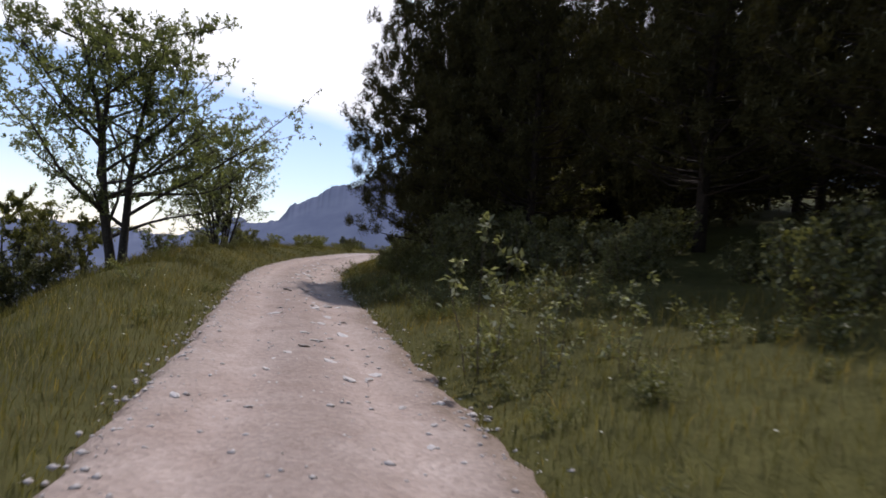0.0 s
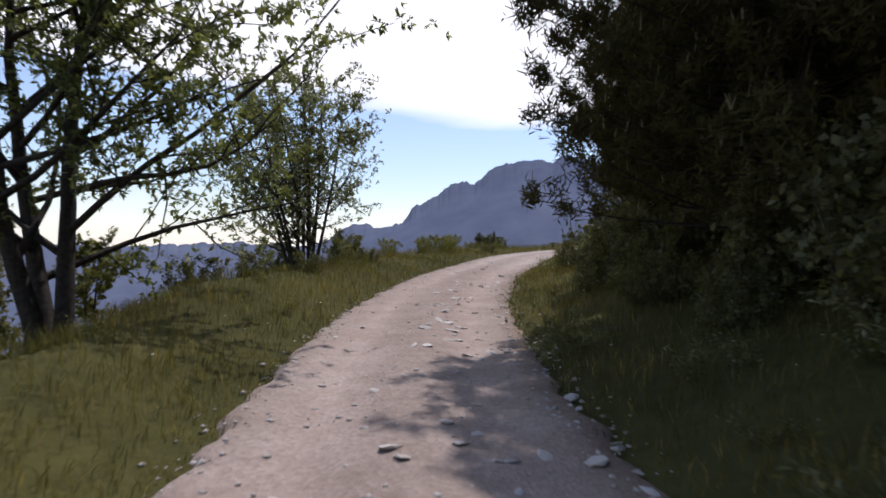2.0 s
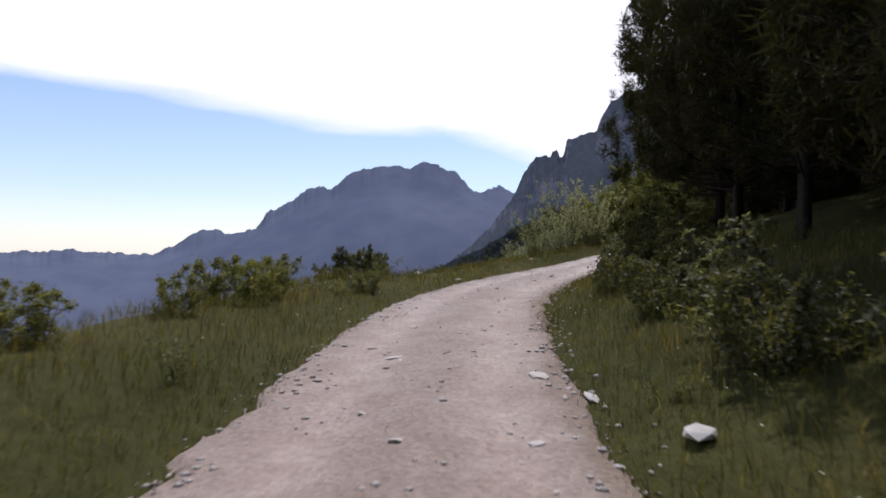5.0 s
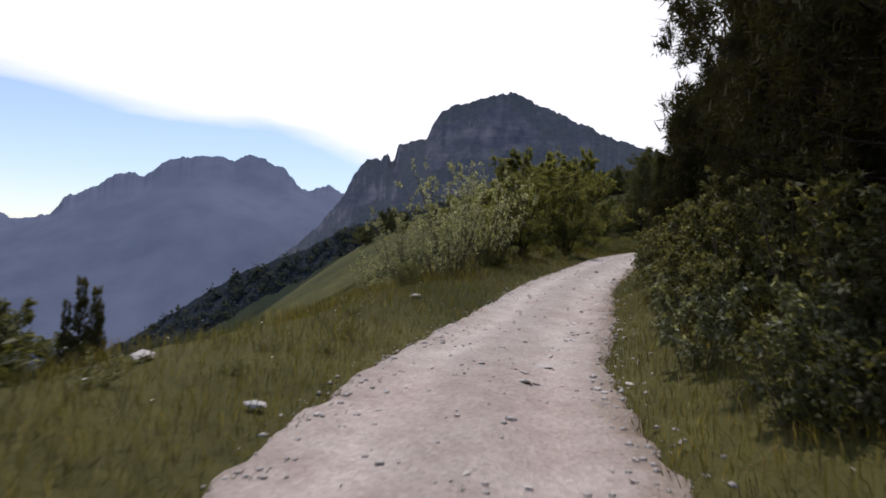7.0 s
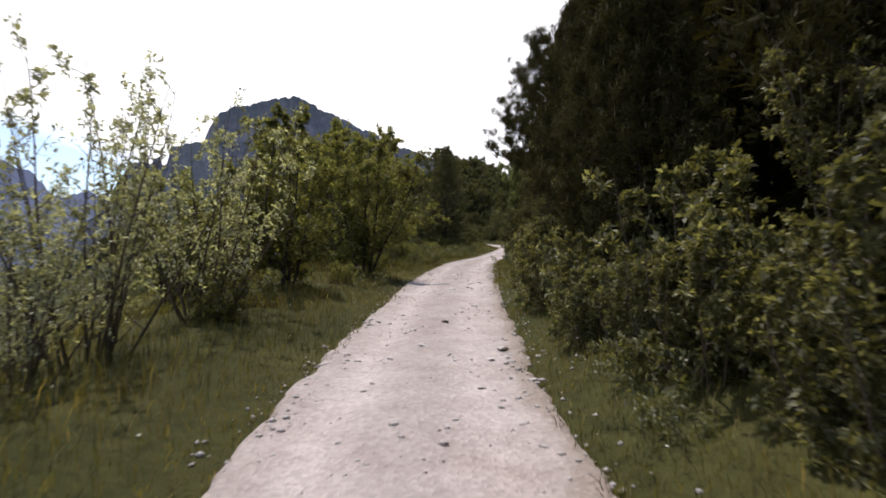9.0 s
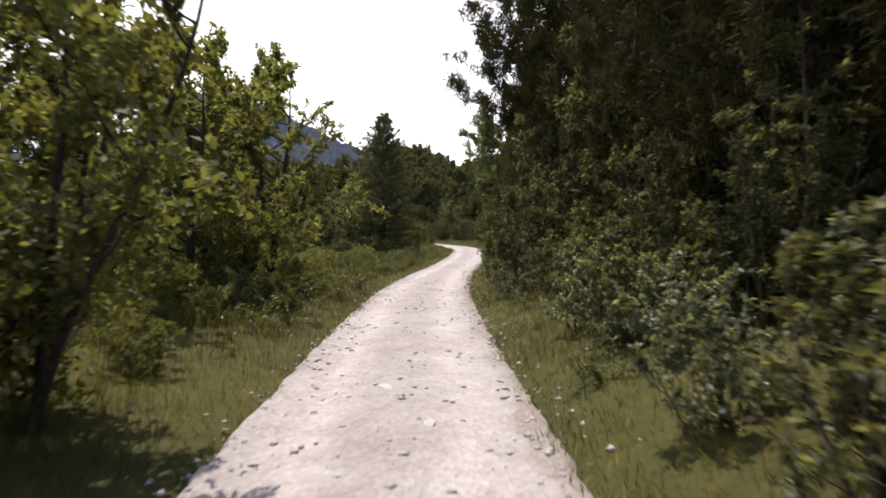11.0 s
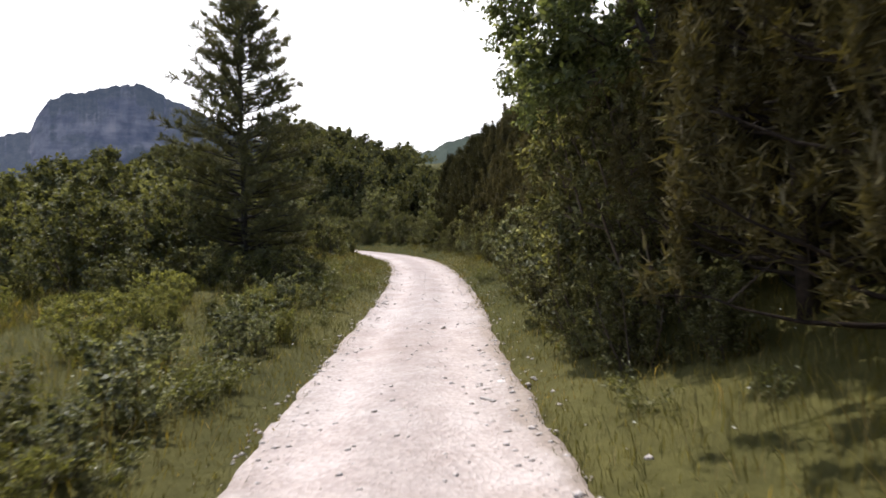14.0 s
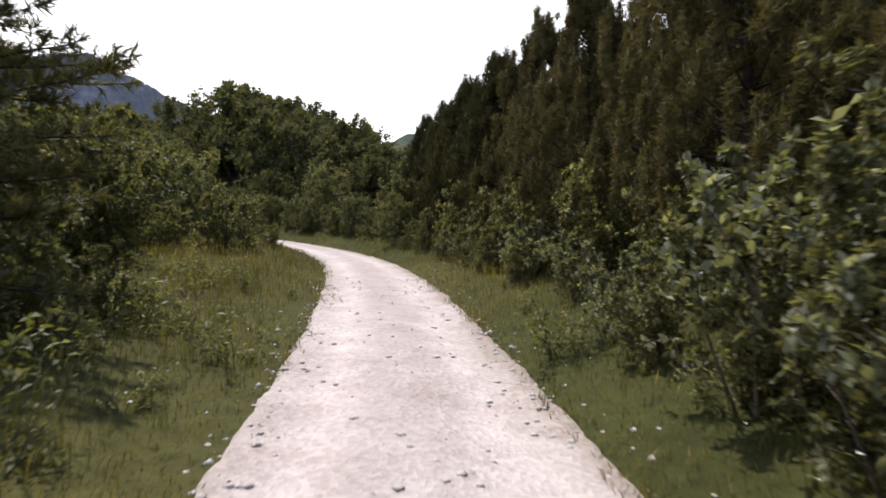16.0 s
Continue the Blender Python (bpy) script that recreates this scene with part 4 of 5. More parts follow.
PALE = Kind(broadleaf("whitebeam_shrub", 86, 2.3, "whitebeam shrub with pale downy leaves on the bank", "shrub", M_DOWNY, stems=5, lean=0.5, bare=0.15,
                      radius=0.022, leaves=3000, size=0.115, reach=0.33, kids=7, grand=4, twigs=3, lift=0.7, slim=0.5, tuft=6, jitter=0.02, bark=M_TWIG, sides=4), "whitebeam shrubs on the bank")

# the right-hand edge, from the first bend to the last
TALL = Kind(broadleaf("tall_shrub", 87, 4.2, "tall leafy shrub at the dark wood's edge", "shrub", M_EDGE, stems=6, lean=0.36, bare=0.08,
                      radius=0.04, leaves=10000, size=0.105, reach=0.3, kids=10, grand=5, twigs=4, lift=0.45, slim=0.42, tuft=9, jitter=0.03, bark=M_TWIG), "tall shrubs at the wood's edge")
for s, d, sc in [(56.5, 3.9, 0.6), (60.5, 4.0, 0.6), (66, 3.8, 0.7), (70.5, 4.3, 0.7), (75, 3.9, 0.8), (79.4, 3.9, 1.05), (84.5, 3.5, 0.95), (87.5, 3.5, 0.75),
                 (91.0, 3.9, 0.5), (97.4, 3.1, 0.85), (98.6, 2.8, 0.92), (99.8, 3.1, 0.8), (101.2, 3.3, 0.5)]:
    TALL.by_road(s, d, sc)
for s, d, sc in [(40.5, 3.5, 0.5), (44.5, 3.4, 0.6), (48, 3.2, 0.7), (50.5, 3.5, 0.8), (53, 3.2, 0.75), (55.5, 3.0, 0.8), (58, 2.8, 0.75), (61, 2.7, 0.8),
                 (64.5, 2.9, 0.85), (66.6, 2.3, 0.7), (68.6, 2.2, 0.6), (69.5, 3.1, 0.65), (74.6, 3.2, 0.55), (76, 3.0, 0.5), (77.4, 3.3, 0.6), (79.2, 3.1, 0.55), (81.5, 3.2, 0.6), (86, 2.7, 0.7), (89.5, 2.7, 0.6), (95.5, 3.0, 0.4), (98.3, 2.4, 0.65), (100.6, 2.5, 0.6), (102.6, 3.8, 0.8), (105.2, 3.5, 0.7),
                 (108.3, 3.5, 0.6), (111.2, 3.3, 0.8), (113, 2.9, 0.6), (114.6, 3.1, 0.85), (117, 2.8, 0.7), (119.4, 3.0, 0.9), (123, 2.8, 0.6), (126, 2.8, 0.6), (129, 3.0, 0.7), (133, 3.2, 0.7), (137, 3.4, 0.7)]:
    SHRUB.by_road(s, d, sc)
for s, d, sc in [(28, 3.4, 0.6), (33.5, 3.2, 0.55), (37.5, 3.3, 0.6), (48, 2.7, 0.5), (52, 2.6, 0.5), (72, 2.9, 0.6), (75.2, 2.6, 0.5), (76.8, 2.7, 0.45),
                 (103.3, 3.5, 0.95), (104.2, 3.9, 1.0), (112.5, 2.6, 0.6), (116, 2.6, 0.5)]:
    PALE.by_road(s, d, sc)
THIN = Kind(broadleaf("whitebeam_sapling", 89, 2.2, "thin whitebeam sapling with few pale leaves", "shrub", M_DOWNY, stems=3, lean=0.45, bare=0.25,
                      radius=0.012, leaves=230, size=0.12, reach=0.3, kids=4, grand=2, twigs=1, lift=0.7, slim=0.45, bark=M_TWIG, sides=4, jitter=0.03), "whitebeam saplings under the pines")
for s, d, sc in [(7.2, 1.9, 0.95), (6.6, 2.5, 0.6), (6.0, 3.1, 0.55), (8.6, 3.3, 0.5), (9.6, 4.2, 0.7)]:
    THIN.by_road(s, d, sc)
for s, d, sc in [(22, 3.2, 0.5), (25, 3.0, 0.6), (29.5, 2.9, 0.6), (32, 2.8, 0.5), (35.5, 2.9, 0.7), (38.5, 2.8, 0.6), (42, 2.6, 0.6), (47.5, 2.5, 0.6), (54, 2.4, 0.5), (61.5, 2.4, 0.7),
                 (69, 2.3, 0.5), (90, 2.3, 0.5), (97, 2.2, 0.5), (102, 2.3, 0.5), (107, 2.4, 0.45), (115, 2.4, 0.5), (119, 2.3, 0.5), (124, 2.4, 0.5)]:
    DARK.by_road(s, d, sc)

for s in np.arange(63.4, 73.5, 4.2):
    TALL.by_road(s + PLACE.uniform(-0.4, 0.4), PLACE.uniform(3.2, 3.7), PLACE.uniform(0.45, 0.7))
for s in np.arange(74.5, 81.0, 2.3):
    TALL.by_road(s + PLACE.uniform(-0.5, 0.5), PLACE.uniform(3.3, 3.8), PLACE.uniform(0.5, 0.75))
for s, d, sc in [(98.6, 2.6, 0.85), (101.8, 2.7, 0.7), (103.0, 2.3, 0.72), (104.4, 2.6, 0.9), (105.6, 2.9, 0.9)]:
    PALE.by_road(s, d, sc)
TALL.by_road(82.4, 2.35, 0.66)
for s, d, sc in [(80.6, 1.9, 0.36), (83.4, 1.85, 0.4), (86.4, 1.85, 0.38), (89.6, 1.9, 0.36)]:
    PALE.by_road(s, d, sc)
TALL.by_road(103.4, 2.5, 0.58)
for lo, hi, near, far in [(50, 60, 2.1, 2.6), (60, 73, 1.75, 2.3), (74, 84, 2.2, 2.7), (84, 90, 2.0, 2.6), (96, 100, 2.0, 2.6), (100, 108, 2.0, 2.5), (108, 126, 2.3, 2.9)]:
    for s in np.arange(lo, hi, 0.95 if lo < 96 else 1.25):
        (PALE if PLACE.random() < 0.32 else SHRUB).by_road(s + PLACE.uniform(-0.3, 0.3), PLACE.uniform(near, far), PLACE.uniform(0.36, 0.62) * (1 if s < 107 else 0.8))
# bushes added to hide bright ground where the wood is black with shade
for s in np.arange(6.0, 17.0, 0.8):
    DARK.by_road(s + PLACE.uniform(-0.4, 0.4), PLACE.uniform(5.2, 7.4), PLACE.uniform(0.6, 0.95), label="scrub bush added to fill the shade under the pines")
# more bushes added to darken the bank below the pines
for s in np.arange(17.0, 36.0, 2.4):
    DARK.by_road(s + PLACE.uniform(-0.4, 0.4), PLACE.uniform(3.4, 4.6), PLACE.uniform(0.5, 0.85), label="scrub bush added to fill the shade under the pines")

# the left-hand edge
LIGHT = Kind(broadleaf("sunlit_shrub", 88, 1.7, "low yellow-green shrub in full light", "shrub", M_HAZEL, stems=8, lean=0.6, bare=0.05, radius=0.02, leaves=5200,
                       size=0.072, reach=0.36, kids=7, grand=4, twigs=3, lift=0.6, slim=0.55, bark=M_TWIG, sides=4, fine=False), "sunlit shrubs beside the track")
for x, y, sc in [(-9.8, 24.4, 0.5), (-9.4, 26.4, 0.42), (-11.6, 25.2, 0.8), (-9.8, 32.0, 0.42), (-11.0, 33.0, 0.8), (-11.8, 30.0, 0.8), (-7.5, 43.4, 0.42), (-8.3, 45.8, 0.3),
                 (-10.6, 49.6, 0.95), (-9.8, 50.8, 0.8), (-11.4, 51.4, 1.0), (-10.8, 48.2, 0.7), (-9.4, 52.2, 0.7), (-1.7, 58.8, 0.5), (3.0, 63.9, 0.55), (2.0, 62.6, 0.6)]:
    DARK.put(x, y, sc)
for x, y, sc in [(-9.2, 42.0, 0.66), (-9.1, 40.6, 0.62), (-10.0, 41.2, 0.7), (-10.4, 36.4, 0.55), (-11.5, 34.6, 0.6), (-9.6, 38.6, 0.45)]:
    LIGHT.put(x, y, sc)
for x, y, sc in [(37.0, 104.6, 0.75), (38.2, 105.6, 0.6), (36.0, 105.4, 0.55), (40.9, 108.0, 0.4)]:
    SHRUB.put(x, y, sc, label="low yellow-green shrub in the meadow grass")
for s, d, sc in [(70, -2.6, 0.5), (73, -3.4, 0.7), (75, -2.5, 0.45), (78, -3.6, 0.8), (80.5, -2.8, 0.6), (83, -4.2, 0.8), (85, -3.0, 0.65), (87, -4.6, 0.8), (89, -3.4, 0.75), (90.5, -5.6, 0.8),
                 (92.5, -4.2, 0.75), (94, -3.0, 0.6), (95.5, -5.4, 0.8), (97.5, -4.0, 0.7), (99, -6.5, 0.8), (100.5, -3.4, 0.55), (102, -5.0, 0.7), (104, -7.0, 0.8), (105.5, -4.4, 0.5),
                 (107, -6.2, 0.6), (109, -8.2, 0.7), (111, -9.5, 0.6), (113, -12, 0.6), (117, -11, 0.6), (96, -9, 0.9), (90, -9, 0.9), (101, -10, 0.8), (106, -12, 0.8)]:
    (DARK if PLACE.random() < 0.25 else LIGHT).by_road(s, d, sc * PLACE.uniform(0.65, 0.95))

for x, y, sc in [(27.6, 95.6, 0.8), (28.8, 95.4, 0.7), (29.8, 96.3, 0.8), (26.9, 96.8, 0.9), (30.2, 97.6, 0.7), (28.2, 98.6, 0.8), (25.6, 95.6, 0.8)]:
    DARK.put(x, y, sc, label="dark scrub bush round the foot of the spruce")
for _ in range(58):
    s = PLACE.uniform(76, 109)
    d = -2.0 - (0.6 + 7.5 * PLACE.random()) * (1.0 if s < 100 else 1.0 + (s - 100) * 0.06)
    (LIGHT if PLACE.random() < 0.7 else SHRUB).by_road(s, d, PLACE.uniform(0.28, 0.5), label="")
# shrubs and scrub added to cover lit ground and trunks in deep shade
for s, d, sc in [(21, 7.6, 0.6), (23, 7.0, 0.6), (25.4, 7.6, 0.65), (28, 7.0, 0.6), (18.4, 7.8, 0.6), (30.5, 7.4, 0.6)]:
    SHRUB.by_road(s, d, sc * 1.6, label="leafy shrub added to fill the deep shade of the pines")
for _ in range(26):
    DARK.by_road(PLACE.uniform(15, 34), PLACE.uniform(4.2, 6.5), PLACE.uniform(0.8, 1.3), label="scrub bush added to fill the shade under the pines")

for s, d, sc in [(104.4, -4.6, 0.6), (105.6, -3.9, 0.5), (106.8, -5.0, 0.65), (109.2, -6.4, 0.6), (112, -6.8, 0.55), (107.6, -7.6, 0.7)]:
    LIGHT.by_road(s, d, sc)

THICKET = Kind(broadleaf("thicket_bush", 95, 3.2, "tall dark green bush of the thicket round the spruce", "bush", M_SCRUB, stems=7, lean=0.5, bare=0.04, radius=0.03, leaves=9000,
                         size=0.11, reach=0.38, kids=9, grand=4, twigs=4, lift=0.5, slim=0.6, bark=M_TWIG, sides=3, fine=False, tuft=3, jitter=0.05), "bushes of the dark thicket")
for x, y, sc in [(26.8, 97.4, 0.85), (28.0, 98.8, 1.1), (29.4, 99.2, 0.85), (31.0, 100.6, 0.8), (30.4, 102.0, 1.1), (25.4, 98.8, 1.0), (32.6, 101.6, 0.9), (27.2, 101.4, 1.3), (33.0, 104.0, 1.1), (29.4, 104.4, 1.4),
                 (35.6, 107.4, 1.1), (37.6, 110.2, 1.2), (33.6, 109.6, 1.4), (24.0, 102.5, 1.3), (40.4, 113.4, 1.1), (42.2, 116.4, 1.2), (38.4, 115.8, 1.5)]:
    THICKET.put(x, y, sc)
for _ in range(16):
    (LIGHT if PLACE.random() < 0.6 else SHRUB).by_road(PLACE.uniform(100, 106), -3.0 - 3.6 * PLACE.random(), PLACE.uniform(0.3, 0.46), label="low leafy bush in the rough meadow grass")
for s in np.arange(126, 144, 1.9):
    THICKET.by_road(s, PLACE.uniform(2.6, 3.4), PLACE.uniform(0.45, 0.75), label="dark leafy bush beyond the last bend")
    THICKET.by_road(s + 1, PLACE.uniform(4.6, 7.0), PLACE.uniform(0.7, 1.1), label="dark leafy bush beyond the last bend")
    THICKET.by_road(s, -PLACE.uniform(2.8, 4.0), PLACE.uniform(0.4, 0.7), label="dark leafy bush beyond the last bend")
for x, y, sc in [(-12.4, 17.6, 0.62), (-13.0, 20.6, 0.8), (-12.2, 15.0, 0.5), (-8.2, 48.3, 0.36), (-8.7, 48.6, 0.4), (-9.2, 48.2, 0.3), (-7.9, 48.9, 0.32), (-8.1, 53.3, 0.22), (-9.1, 53.6, 0.5), (-8.6, 54.4, 0.45)]:
    THICKET.put(x, y, sc, label="dark leafy bush on the slope below the brow")

# woods on the hill and the far slopes
FAR = [Kind(broadleaf("hill_tree", 90 + k, 6.0, "dark broadleaf tree in the wood on the hill", "tree", M_WOOD, stems=5, lean=0.7, bare=0.04, radius=0.10, sides=3, fine=False,
                      leaves=5200, size=0.29, reach=0.58, kids=6, grand=2, twigs=4, lift=0.5, slim=0.7), "trees in the hill wood") for k in range(2)]
count = 0
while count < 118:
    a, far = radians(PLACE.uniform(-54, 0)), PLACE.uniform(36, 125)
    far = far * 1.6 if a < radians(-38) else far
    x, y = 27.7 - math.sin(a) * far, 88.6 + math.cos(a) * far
    d, s, z = to_road(x, y)
    if abs(d[0]) < (3.8 if s[0] > 128 else 6) or (d[0] < 0 and y < 113) or s[0] < 112:
        continue
    if far < 60 and PLACE.random() < 0.3:
        continue
    # heights capped to fit the skyline from the camera, lower towards the gap
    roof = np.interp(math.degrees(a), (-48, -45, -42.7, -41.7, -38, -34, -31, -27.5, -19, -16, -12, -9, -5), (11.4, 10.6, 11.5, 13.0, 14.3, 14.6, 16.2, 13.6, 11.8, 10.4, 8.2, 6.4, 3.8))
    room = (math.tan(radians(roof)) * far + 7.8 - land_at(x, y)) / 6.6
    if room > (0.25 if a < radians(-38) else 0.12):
        count += 1
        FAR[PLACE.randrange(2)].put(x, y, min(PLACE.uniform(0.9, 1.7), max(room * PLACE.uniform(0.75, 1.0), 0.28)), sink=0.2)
count = 0
while count < 64:
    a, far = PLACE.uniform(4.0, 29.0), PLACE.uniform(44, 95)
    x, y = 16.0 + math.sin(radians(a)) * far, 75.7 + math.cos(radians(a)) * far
    # heights again fitted to the skyline seen from the camera further back
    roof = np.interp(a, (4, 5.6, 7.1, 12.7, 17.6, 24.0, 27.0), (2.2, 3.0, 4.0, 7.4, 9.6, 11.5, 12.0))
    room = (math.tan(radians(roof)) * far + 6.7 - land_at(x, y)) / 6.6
    if abs(to_road(x, y)[0][0]) > 12 and room > 0.15:
        count += 1
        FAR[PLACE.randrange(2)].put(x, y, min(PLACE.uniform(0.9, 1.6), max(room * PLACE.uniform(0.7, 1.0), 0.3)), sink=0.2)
for _ in range(10):
    x, y = PLACE.uniform(4, 32), PLACE.uniform(118, 175)
    FAR[PLACE.randrange(2)].put(x, y, PLACE.uniform(0.4, 0.75), sink=0.3, label="scattered broadleaf tree on the steep meadow")


for _ in range(48):
    s, d = PLACE.uniform(120, 160), PLACE.uniform(4.2, 24)
    x, y = beside(s, d)
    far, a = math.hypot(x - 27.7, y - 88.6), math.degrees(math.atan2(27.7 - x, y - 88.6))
    # sized to fit the skyline from the camera at the drive's end
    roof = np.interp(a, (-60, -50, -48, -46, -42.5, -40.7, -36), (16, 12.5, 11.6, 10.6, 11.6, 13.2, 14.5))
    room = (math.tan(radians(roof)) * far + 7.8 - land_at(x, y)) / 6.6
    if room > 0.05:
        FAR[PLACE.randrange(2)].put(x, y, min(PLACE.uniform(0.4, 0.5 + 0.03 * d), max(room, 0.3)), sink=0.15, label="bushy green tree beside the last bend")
for _ in range(34):
    x = PLACE.uniform(20, 46)
    y = PLACE.uniform(112, 145)
    # shrunk towards the left to fit the skyline from the camera
    if abs(to_road(x, y)[0][0]) > 3.2:
        FAR[PLACE.randrange(2)].put(x, y, PLACE.uniform(0.5, 0.9) * np.interp(math.degrees(math.atan2(x - 20, y - 82)), (4, 10, 22), (0.2, 0.5, 1.0)), sink=0.2, label="low broadleaf tree beyond the last bend")

count = 0
while count < 30:
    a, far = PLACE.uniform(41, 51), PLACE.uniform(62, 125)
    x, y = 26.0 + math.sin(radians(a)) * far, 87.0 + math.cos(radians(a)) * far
    # sized below the skyline as the camera sees it over the hollow
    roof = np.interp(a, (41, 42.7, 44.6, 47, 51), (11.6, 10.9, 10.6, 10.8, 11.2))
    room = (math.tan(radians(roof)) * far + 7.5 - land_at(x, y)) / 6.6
    count += 1
    if abs(to_road(x, y)[0][0]) > 4 and room > 0.12:
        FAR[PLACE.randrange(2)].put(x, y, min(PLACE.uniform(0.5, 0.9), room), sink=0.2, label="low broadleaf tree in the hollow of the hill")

# ---- grass, herbs, stones ----
def grass(name, seed, n, s_range, d_fun, height, width, label, mat):
    """Bent blades rooted in the ground."""
    r = np.random.default_rng(seed)
    s = r.uniform(*s_range, n)
    d = d_fun(r, n, s)
    mxs, mys = np.interp(s, MID_S, MID[:, 0]), np.interp(s, MID_S, MID[:, 1])
    wxs, wys = np.interp(s, MID_S, WAY[:, 0]), np.interp(s, MID_S, WAY[:, 1])
    x, y = mxs + d * wys, mys - d * wxs
    dd, _, _ = to_road(x, y)
    keep = np.abs(dd) > half_width(s) - 0.06 + 0.16 * smooth_noise(x, y, 0.7, 23)
    x, y, d = x[keep], y[keep], d[keep]
    n = len(x)
    z = land(x, y) - 0.03
    tall = height * (0.45 + 0.55 * r.random(n)) * (0.75 + 0.5 * smooth_noise(x, y, 2.5, 22)) * np.clip(0.5 + (np.abs(d) - half_width(0)) / 1.2, 0.5, 1.15)
    a = r.uniform(0, 2 * np.pi, n)
    lean = r.uniform(0.1, 0.95, n) * tall
    root = np.c_[x, y, z]
    side = np.c_[np.cos(a + 1.57), np.sin(a + 1.57), np.zeros(n)] * width / 2
    out = np.c_[np.cos(a), np.sin(a), np.zeros(n)]
    mid = root + out * (lean * 0.3)[:, None] + np.c_[np.zeros(n), np.zeros(n), tall * 0.6]
    tip = root + out * lean[:, None] + np.c_[np.zeros(n), np.zeros(n), tall]
    v = np.stack([root - side, mid + side * 0.6, tip, mid - side * 0.6], 1).reshape(-1, 3)
    return tagged(new(name, np_mesh(name, v, np.arange(4 * n).reshape(-1, 4), mat)), label, "grass", kind="stuff")


def near_edge(side, wide, power=1.6):
    return lambda r, n, s: side * (half_width(s) - 0.15 + wide * r.random(n) ** power)


grass("verge_grass", 41, 120000, (-4, 142), near_edge(1, 4.5), 0.34, 0.014, "rough grass along the wooded side of the track", M_GRASS)
grass("brow_grass", 42, 150000, (-4, 142), near_edge(-1, 6.5, 1.3), 0.38, 0.014, "tall meadow grass along the valley side of the track", M_GRASS)
grass("meadow_grass", 43, 50000, (82, 128), lambda r, n, s: -r.uniform(6, 26, n), 0.45, 0.045, "thick grass of the open meadow", M_GRASS)
grass("slope_grass", 44, 40000, (0, 80), lambda r, n, s: -r.uniform(6, 20, n), 0.45, 0.045, "thick grass on the falling slope", M_GRASS)


def herb(name, seed, tall, label):
    """A leafy weed: a few stems with leaves, one mesh a part."""
    r = np.random.default_rng(seed)
    top = tagged(new(name), label, "plant")
    lines = []
    for k in range(6):
        a = r.uniform(0, 6.28)
        lines.append((branch_line(r, (0, 0, -0.05), unit(np.array([math.cos(a) * 0.5, math.sin(a) * 0.5, 1.0])), tall * r.uniform(0.6, 1.1), (math.cos(a) * 0.5, math.sin(a) * 0.5, -0.2), 5, 0.1),
                      np.linspace(0.006, 0.002, 6)))
    v, f = tubes(lines, 3)
    tagged(part("stem", np_mesh("stem", v, f, M_HERB, True), top), kind="stuff")
    at, way = along_twigs(r, [p[1:] for p, _ in lines], 300, 0.04)
    v, f = leaf_quads(r, at, tall * 0.085, 0.34, along=way * 0.5)
    part("foliage", np_mesh("foliage", v, f, M_HERB), top)
    return top


HERBS = [Kind(herb("weed", 51 + k, h, "leafy weed growing at the edge of the track"), "weeds along the verges") for k, h in enumerate((0.55, 0.75, 0.4))]
for _ in range(150):
    s, side = PLACE.uniform(1, 118), PLACE.choice((1, 1, -1))
    HERBS[PLACE.randrange(3)].by_road(s, side * (half_width(s) + 0.35 + 2.3 * PLACE.random() ** 1.3), PLACE.uniform(0.7, 1.3), sink=0.02)
for _ in range(70):
    HERBS[PLACE.randrange(3)].by_road(PLACE.uniform(78, 112), -1.75 - 1.6 * PLACE.random(), PLACE.uniform(0.9, 1.5), sink=0.02)
for _ in range(30):
    (LIGHT if PLACE.random() < 0.7 else PALE).by_road(PLACE.uniform(76, 104), -2.1 - 1.2 * PLACE.random(), PLACE.uniform(0.28, 0.46))
for _ in range(36):
    HERBS[PLACE.randrange(3)].by_road(PLACE.uniform(5, 17), 1.9 + 2.8 * PLACE.random(), PLACE.uniform(0.8, 1.4), sink=0.02)


def stone_mesh(seed):
    bm = bmesh.new()
    bmesh.ops.create_icosphere(bm, subdivisions=1, radius=0.5)
    r = random.Random(seed)
    for v in bm.verts:
        v.co = Vector((v.co.x * r.uniform(0.7, 1.25), v.co.y * r.uniform(0.6, 1.1), v.co.z * r.uniform(0.45, 0.8)))
    me = bpy.data.meshes.new("stone")
    bm.to_mesh(me)
    bm.free()
    me.materials.append(M_STONE)
    return me


def road_height(s, d):
    z = float(np.interp(s, MID_S, MID[:, 2]))
    return z + 0.06 - 0.035 * (math.exp(-((abs(d) - 0.75) / 0.28) ** 2)) + 0.03 * math.exp(-(d / 0.35) ** 2)


SHAPES = [stone_mesh(k) for k in range(8)]
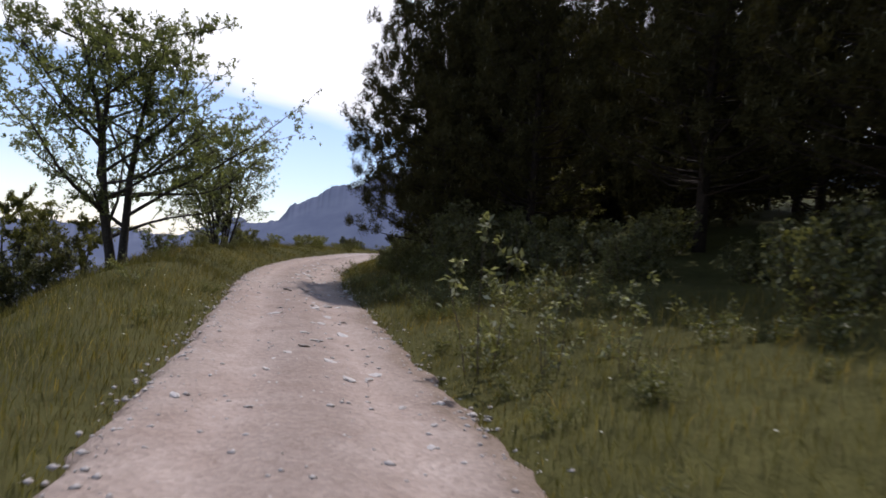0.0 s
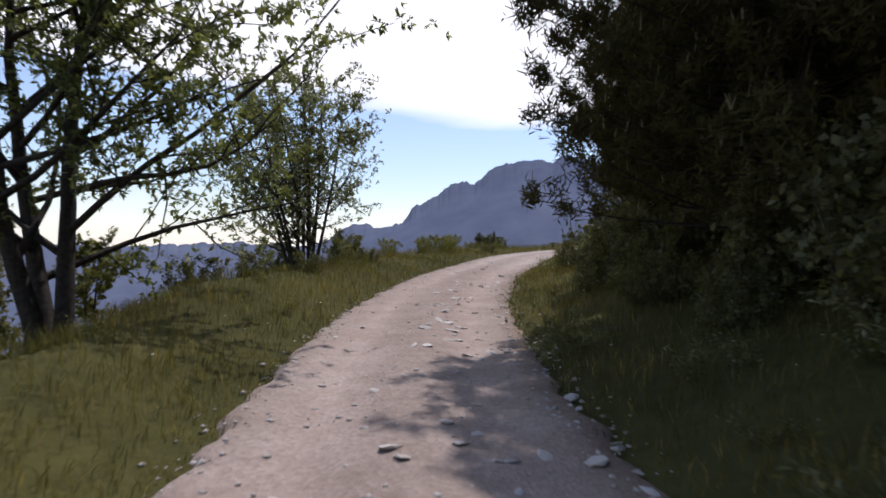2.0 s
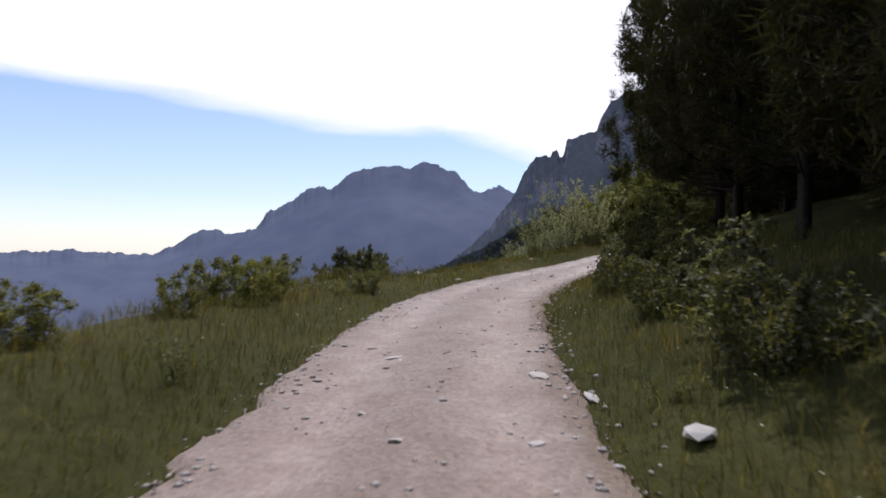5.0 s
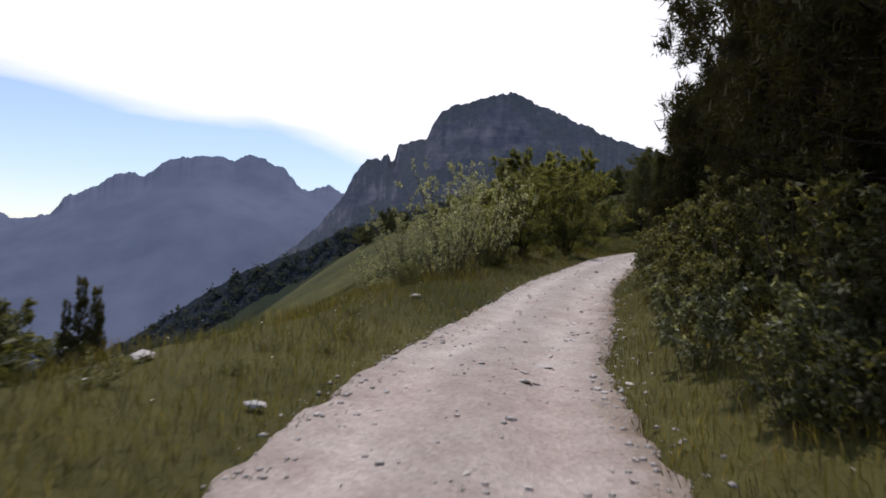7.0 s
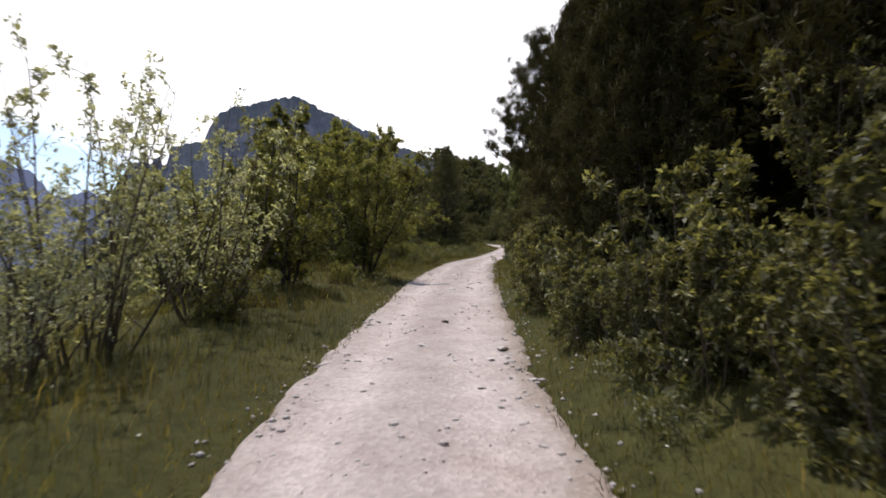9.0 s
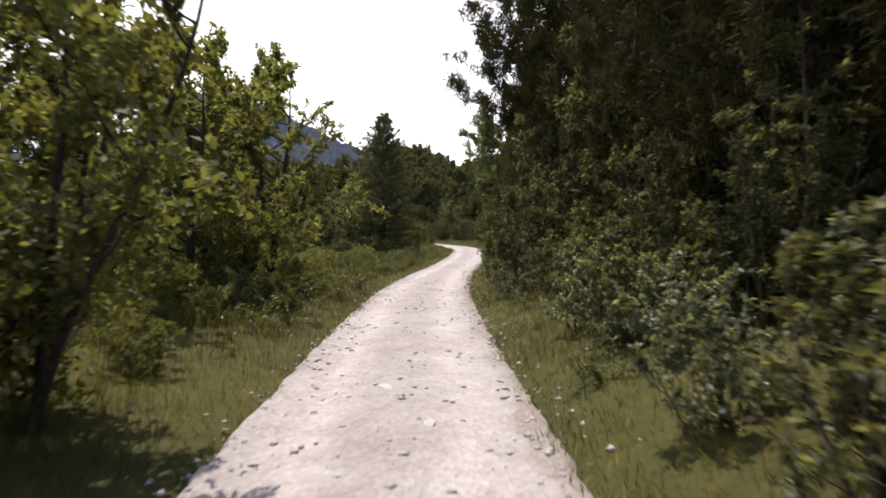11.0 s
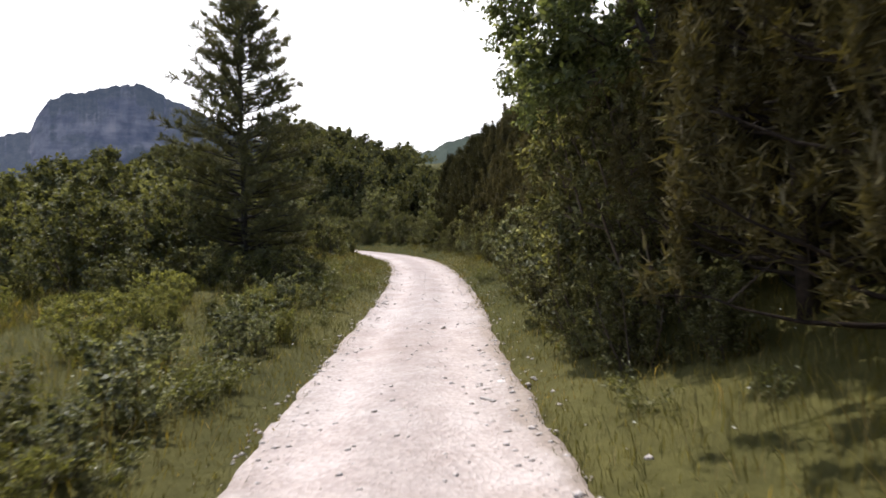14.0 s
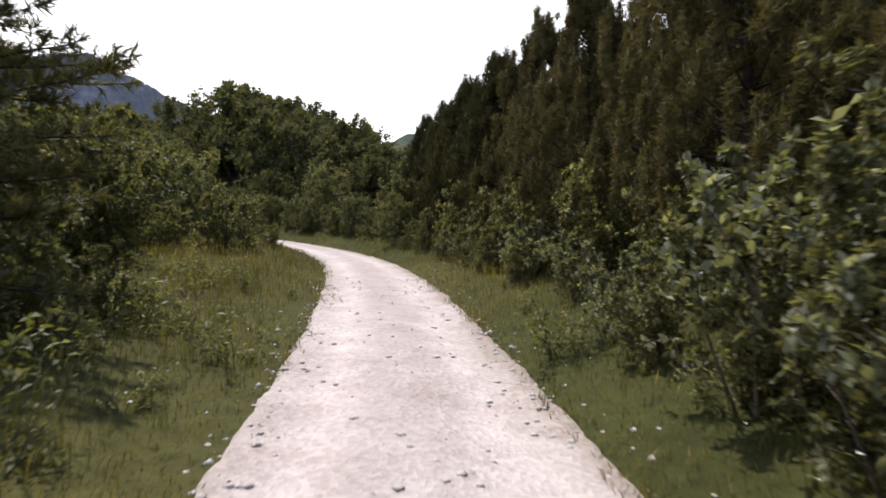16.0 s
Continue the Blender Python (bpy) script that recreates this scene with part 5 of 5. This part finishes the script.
for k in range(300):
    slab = k < 130
    s = PLACE.uniform(6, 34) if k < 90 else PLACE.uniform(34, 104) if slab else PLACE.uniform(4, 112) if k % 3 == 0 else PLACE.uniform(5, 66)
    hw = float(half_width(s))
    d = PLACE.gauss(0.35, 0.45) if slab else PLACE.choice((PLACE.uniform(0.2, hw), PLACE.uniform(hw - 0.3, hw + 0.15), PLACE.uniform(-hw, hw)))
    x, y = beside(s, d)
    size = (PLACE.uniform(0.08, 0.2) if slab else PLACE.uniform(0.05, 0.11)) * (0.7 if s > 70 else 1)
    ob = part("stone", SHAPES[k % 8], road)
    ob.location, ob.rotation_euler = (x, y, road_height(s, d) + size * 0.03), (PLACE.uniform(-0.3, 0.3), PLACE.uniform(-0.3, 0.3), PLACE.uniform(0, 6.3))
    ob.scale = (size * PLACE.uniform(0.9, 1.9), size, size * (PLACE.uniform(0.25, 0.45) if slab else PLACE.uniform(0.4, 0.8)))

r = np.random.default_rng(61)
n = 9000
ps = r.uniform(1, 116, n)
pd = np.where(r.random(n) < 0.6, r.choice((-1, 1), n) * (half_width(ps) - 0.02 + r.normal(size=n) * 0.17), r.uniform(-1, 1, n) * half_width(ps))
px = np.interp(ps, MID_S, MID[:, 0]) + pd * np.interp(ps, MID_S, WAY[:, 1])
py = np.interp(ps, MID_S, MID[:, 1]) - pd * np.interp(ps, MID_S, WAY[:, 0])
pz = np.interp(ps, MID_S, MID[:, 2]) + 0.06 - 0.035 * np.exp(-((np.abs(pd) - 0.75) / 0.28) ** 2) + 0.03 * np.exp(-(pd / 0.35) ** 2)
pz = np.where(np.abs(pd) > half_width(ps), np.maximum(land(px, py), pz - 0.05), pz)
corner = np.array([(1, 0, 0), (0, 1, 0), (-1, 0, 0), (0, -1, 0), (0, 0, 0.5), (0, 0, -0.6)], float)
size = (0.011 + 0.036 * r.random(n) ** 2.2)[:, None, None] * r.uniform(0.6, 1.3, (n, 6, 1))
ang = r.uniform(0, 6.28, n)
cs, sn = np.cos(ang)[:, None], np.sin(ang)[:, None]
cv = corner[None] * size
cv = np.stack([cv[..., 0] * cs - cv[..., 1] * sn, cv[..., 0] * sn + cv[..., 1] * cs, cv[..., 2]], -1) + np.stack([px, py, pz], -1)[:, None]
tri = np.array([(0, 1, 4), (1, 2, 4), (2, 3, 4), (3, 0, 4), (1, 0, 5), (2, 1, 5), (3, 2, 5), (0, 3, 5)])
tri = (tri[None] + 6 * np.arange(n)[:, None, None]).reshape(-1, 3)
tagged(new("gravel", np_mesh("gravel", cv.reshape(-1, 3), tri, M_STONE)), "loose limestone gravel scattered over the track", "gravel", kind="stuff")

boulder = Kind(tagged(new("boulder", stone_mesh(99)), "pale limestone boulder half sunk in grass", "boulder"), "boulders in the grass")
for x, y, sc in [(-6.6, 49.4, 0.34), (-2.3, 55.1, 0.28), (-4.2, 33.5, 0.3), (-5.4, 47.5, 0.2), (-10.2, 17.5, 0.3)]:
    boulder.put(x, y, sc, sink=-0.06, tall=0.5)

# small white flowers over the grass
r = np.random.default_rng(67)
n = 520
fs = r.uniform(2, 118, n)
fd = np.where(r.random(n) < 0.6, 1, -1) * (half_width(fs) + 0.3 + 3.2 * r.random(n) ** 1.3)
fx = np.interp(fs, MID_S, MID[:, 0]) + fd * np.interp(fs, MID_S, WAY[:, 1])
fy = np.interp(fs, MID_S, MID[:, 1]) - fd * np.interp(fs, MID_S, WAY[:, 0])
fz = land(fx, fy) + r.uniform(0.12, 0.42, n)
head = np.c_[fx, fy, fz]
turn = r.uniform(0, 6.28, (n, 1)) + np.arange(5)[None] * 1.2566
wide = r.uniform(0.008, 0.017, (n, 1))
petal = head[:, None] + np.stack([np.cos(turn) * wide, np.sin(turn) * wide, 0.3 * wide * np.sin(turn * 2)], -1)
v = np.concatenate([head[:, None] + [0, 0, 0.006], petal], 1).reshape(-1, 3)
f = np.array([(0, 1, 2), (0, 2, 3), (0, 3, 4), (0, 4, 5), (0, 5, 1)])
f = (f[None] + 6 * np.arange(n)[:, None, None]).reshape(-1, 3)
flower = tagged(new("wildflowers"), "tiny white wildflowers scattered in the verge grass", "flowers", kind="stuff")
tagged(part("petal", np_mesh("petal", v, f, M_PETAL), flower), kind="stuff")
stalk = np.stack([head - [0.002, 0, 0], head + [0.002, 0, 0], head - np.c_[np.zeros(n), np.zeros(n), fz - land(fx, fy) + 0.02]], 1)
tagged(part("stem", np_mesh("stem", stalk.reshape(-1, 3), np.arange(3 * n).reshape(-1, 3), M_HERB), flower), kind="stuff")
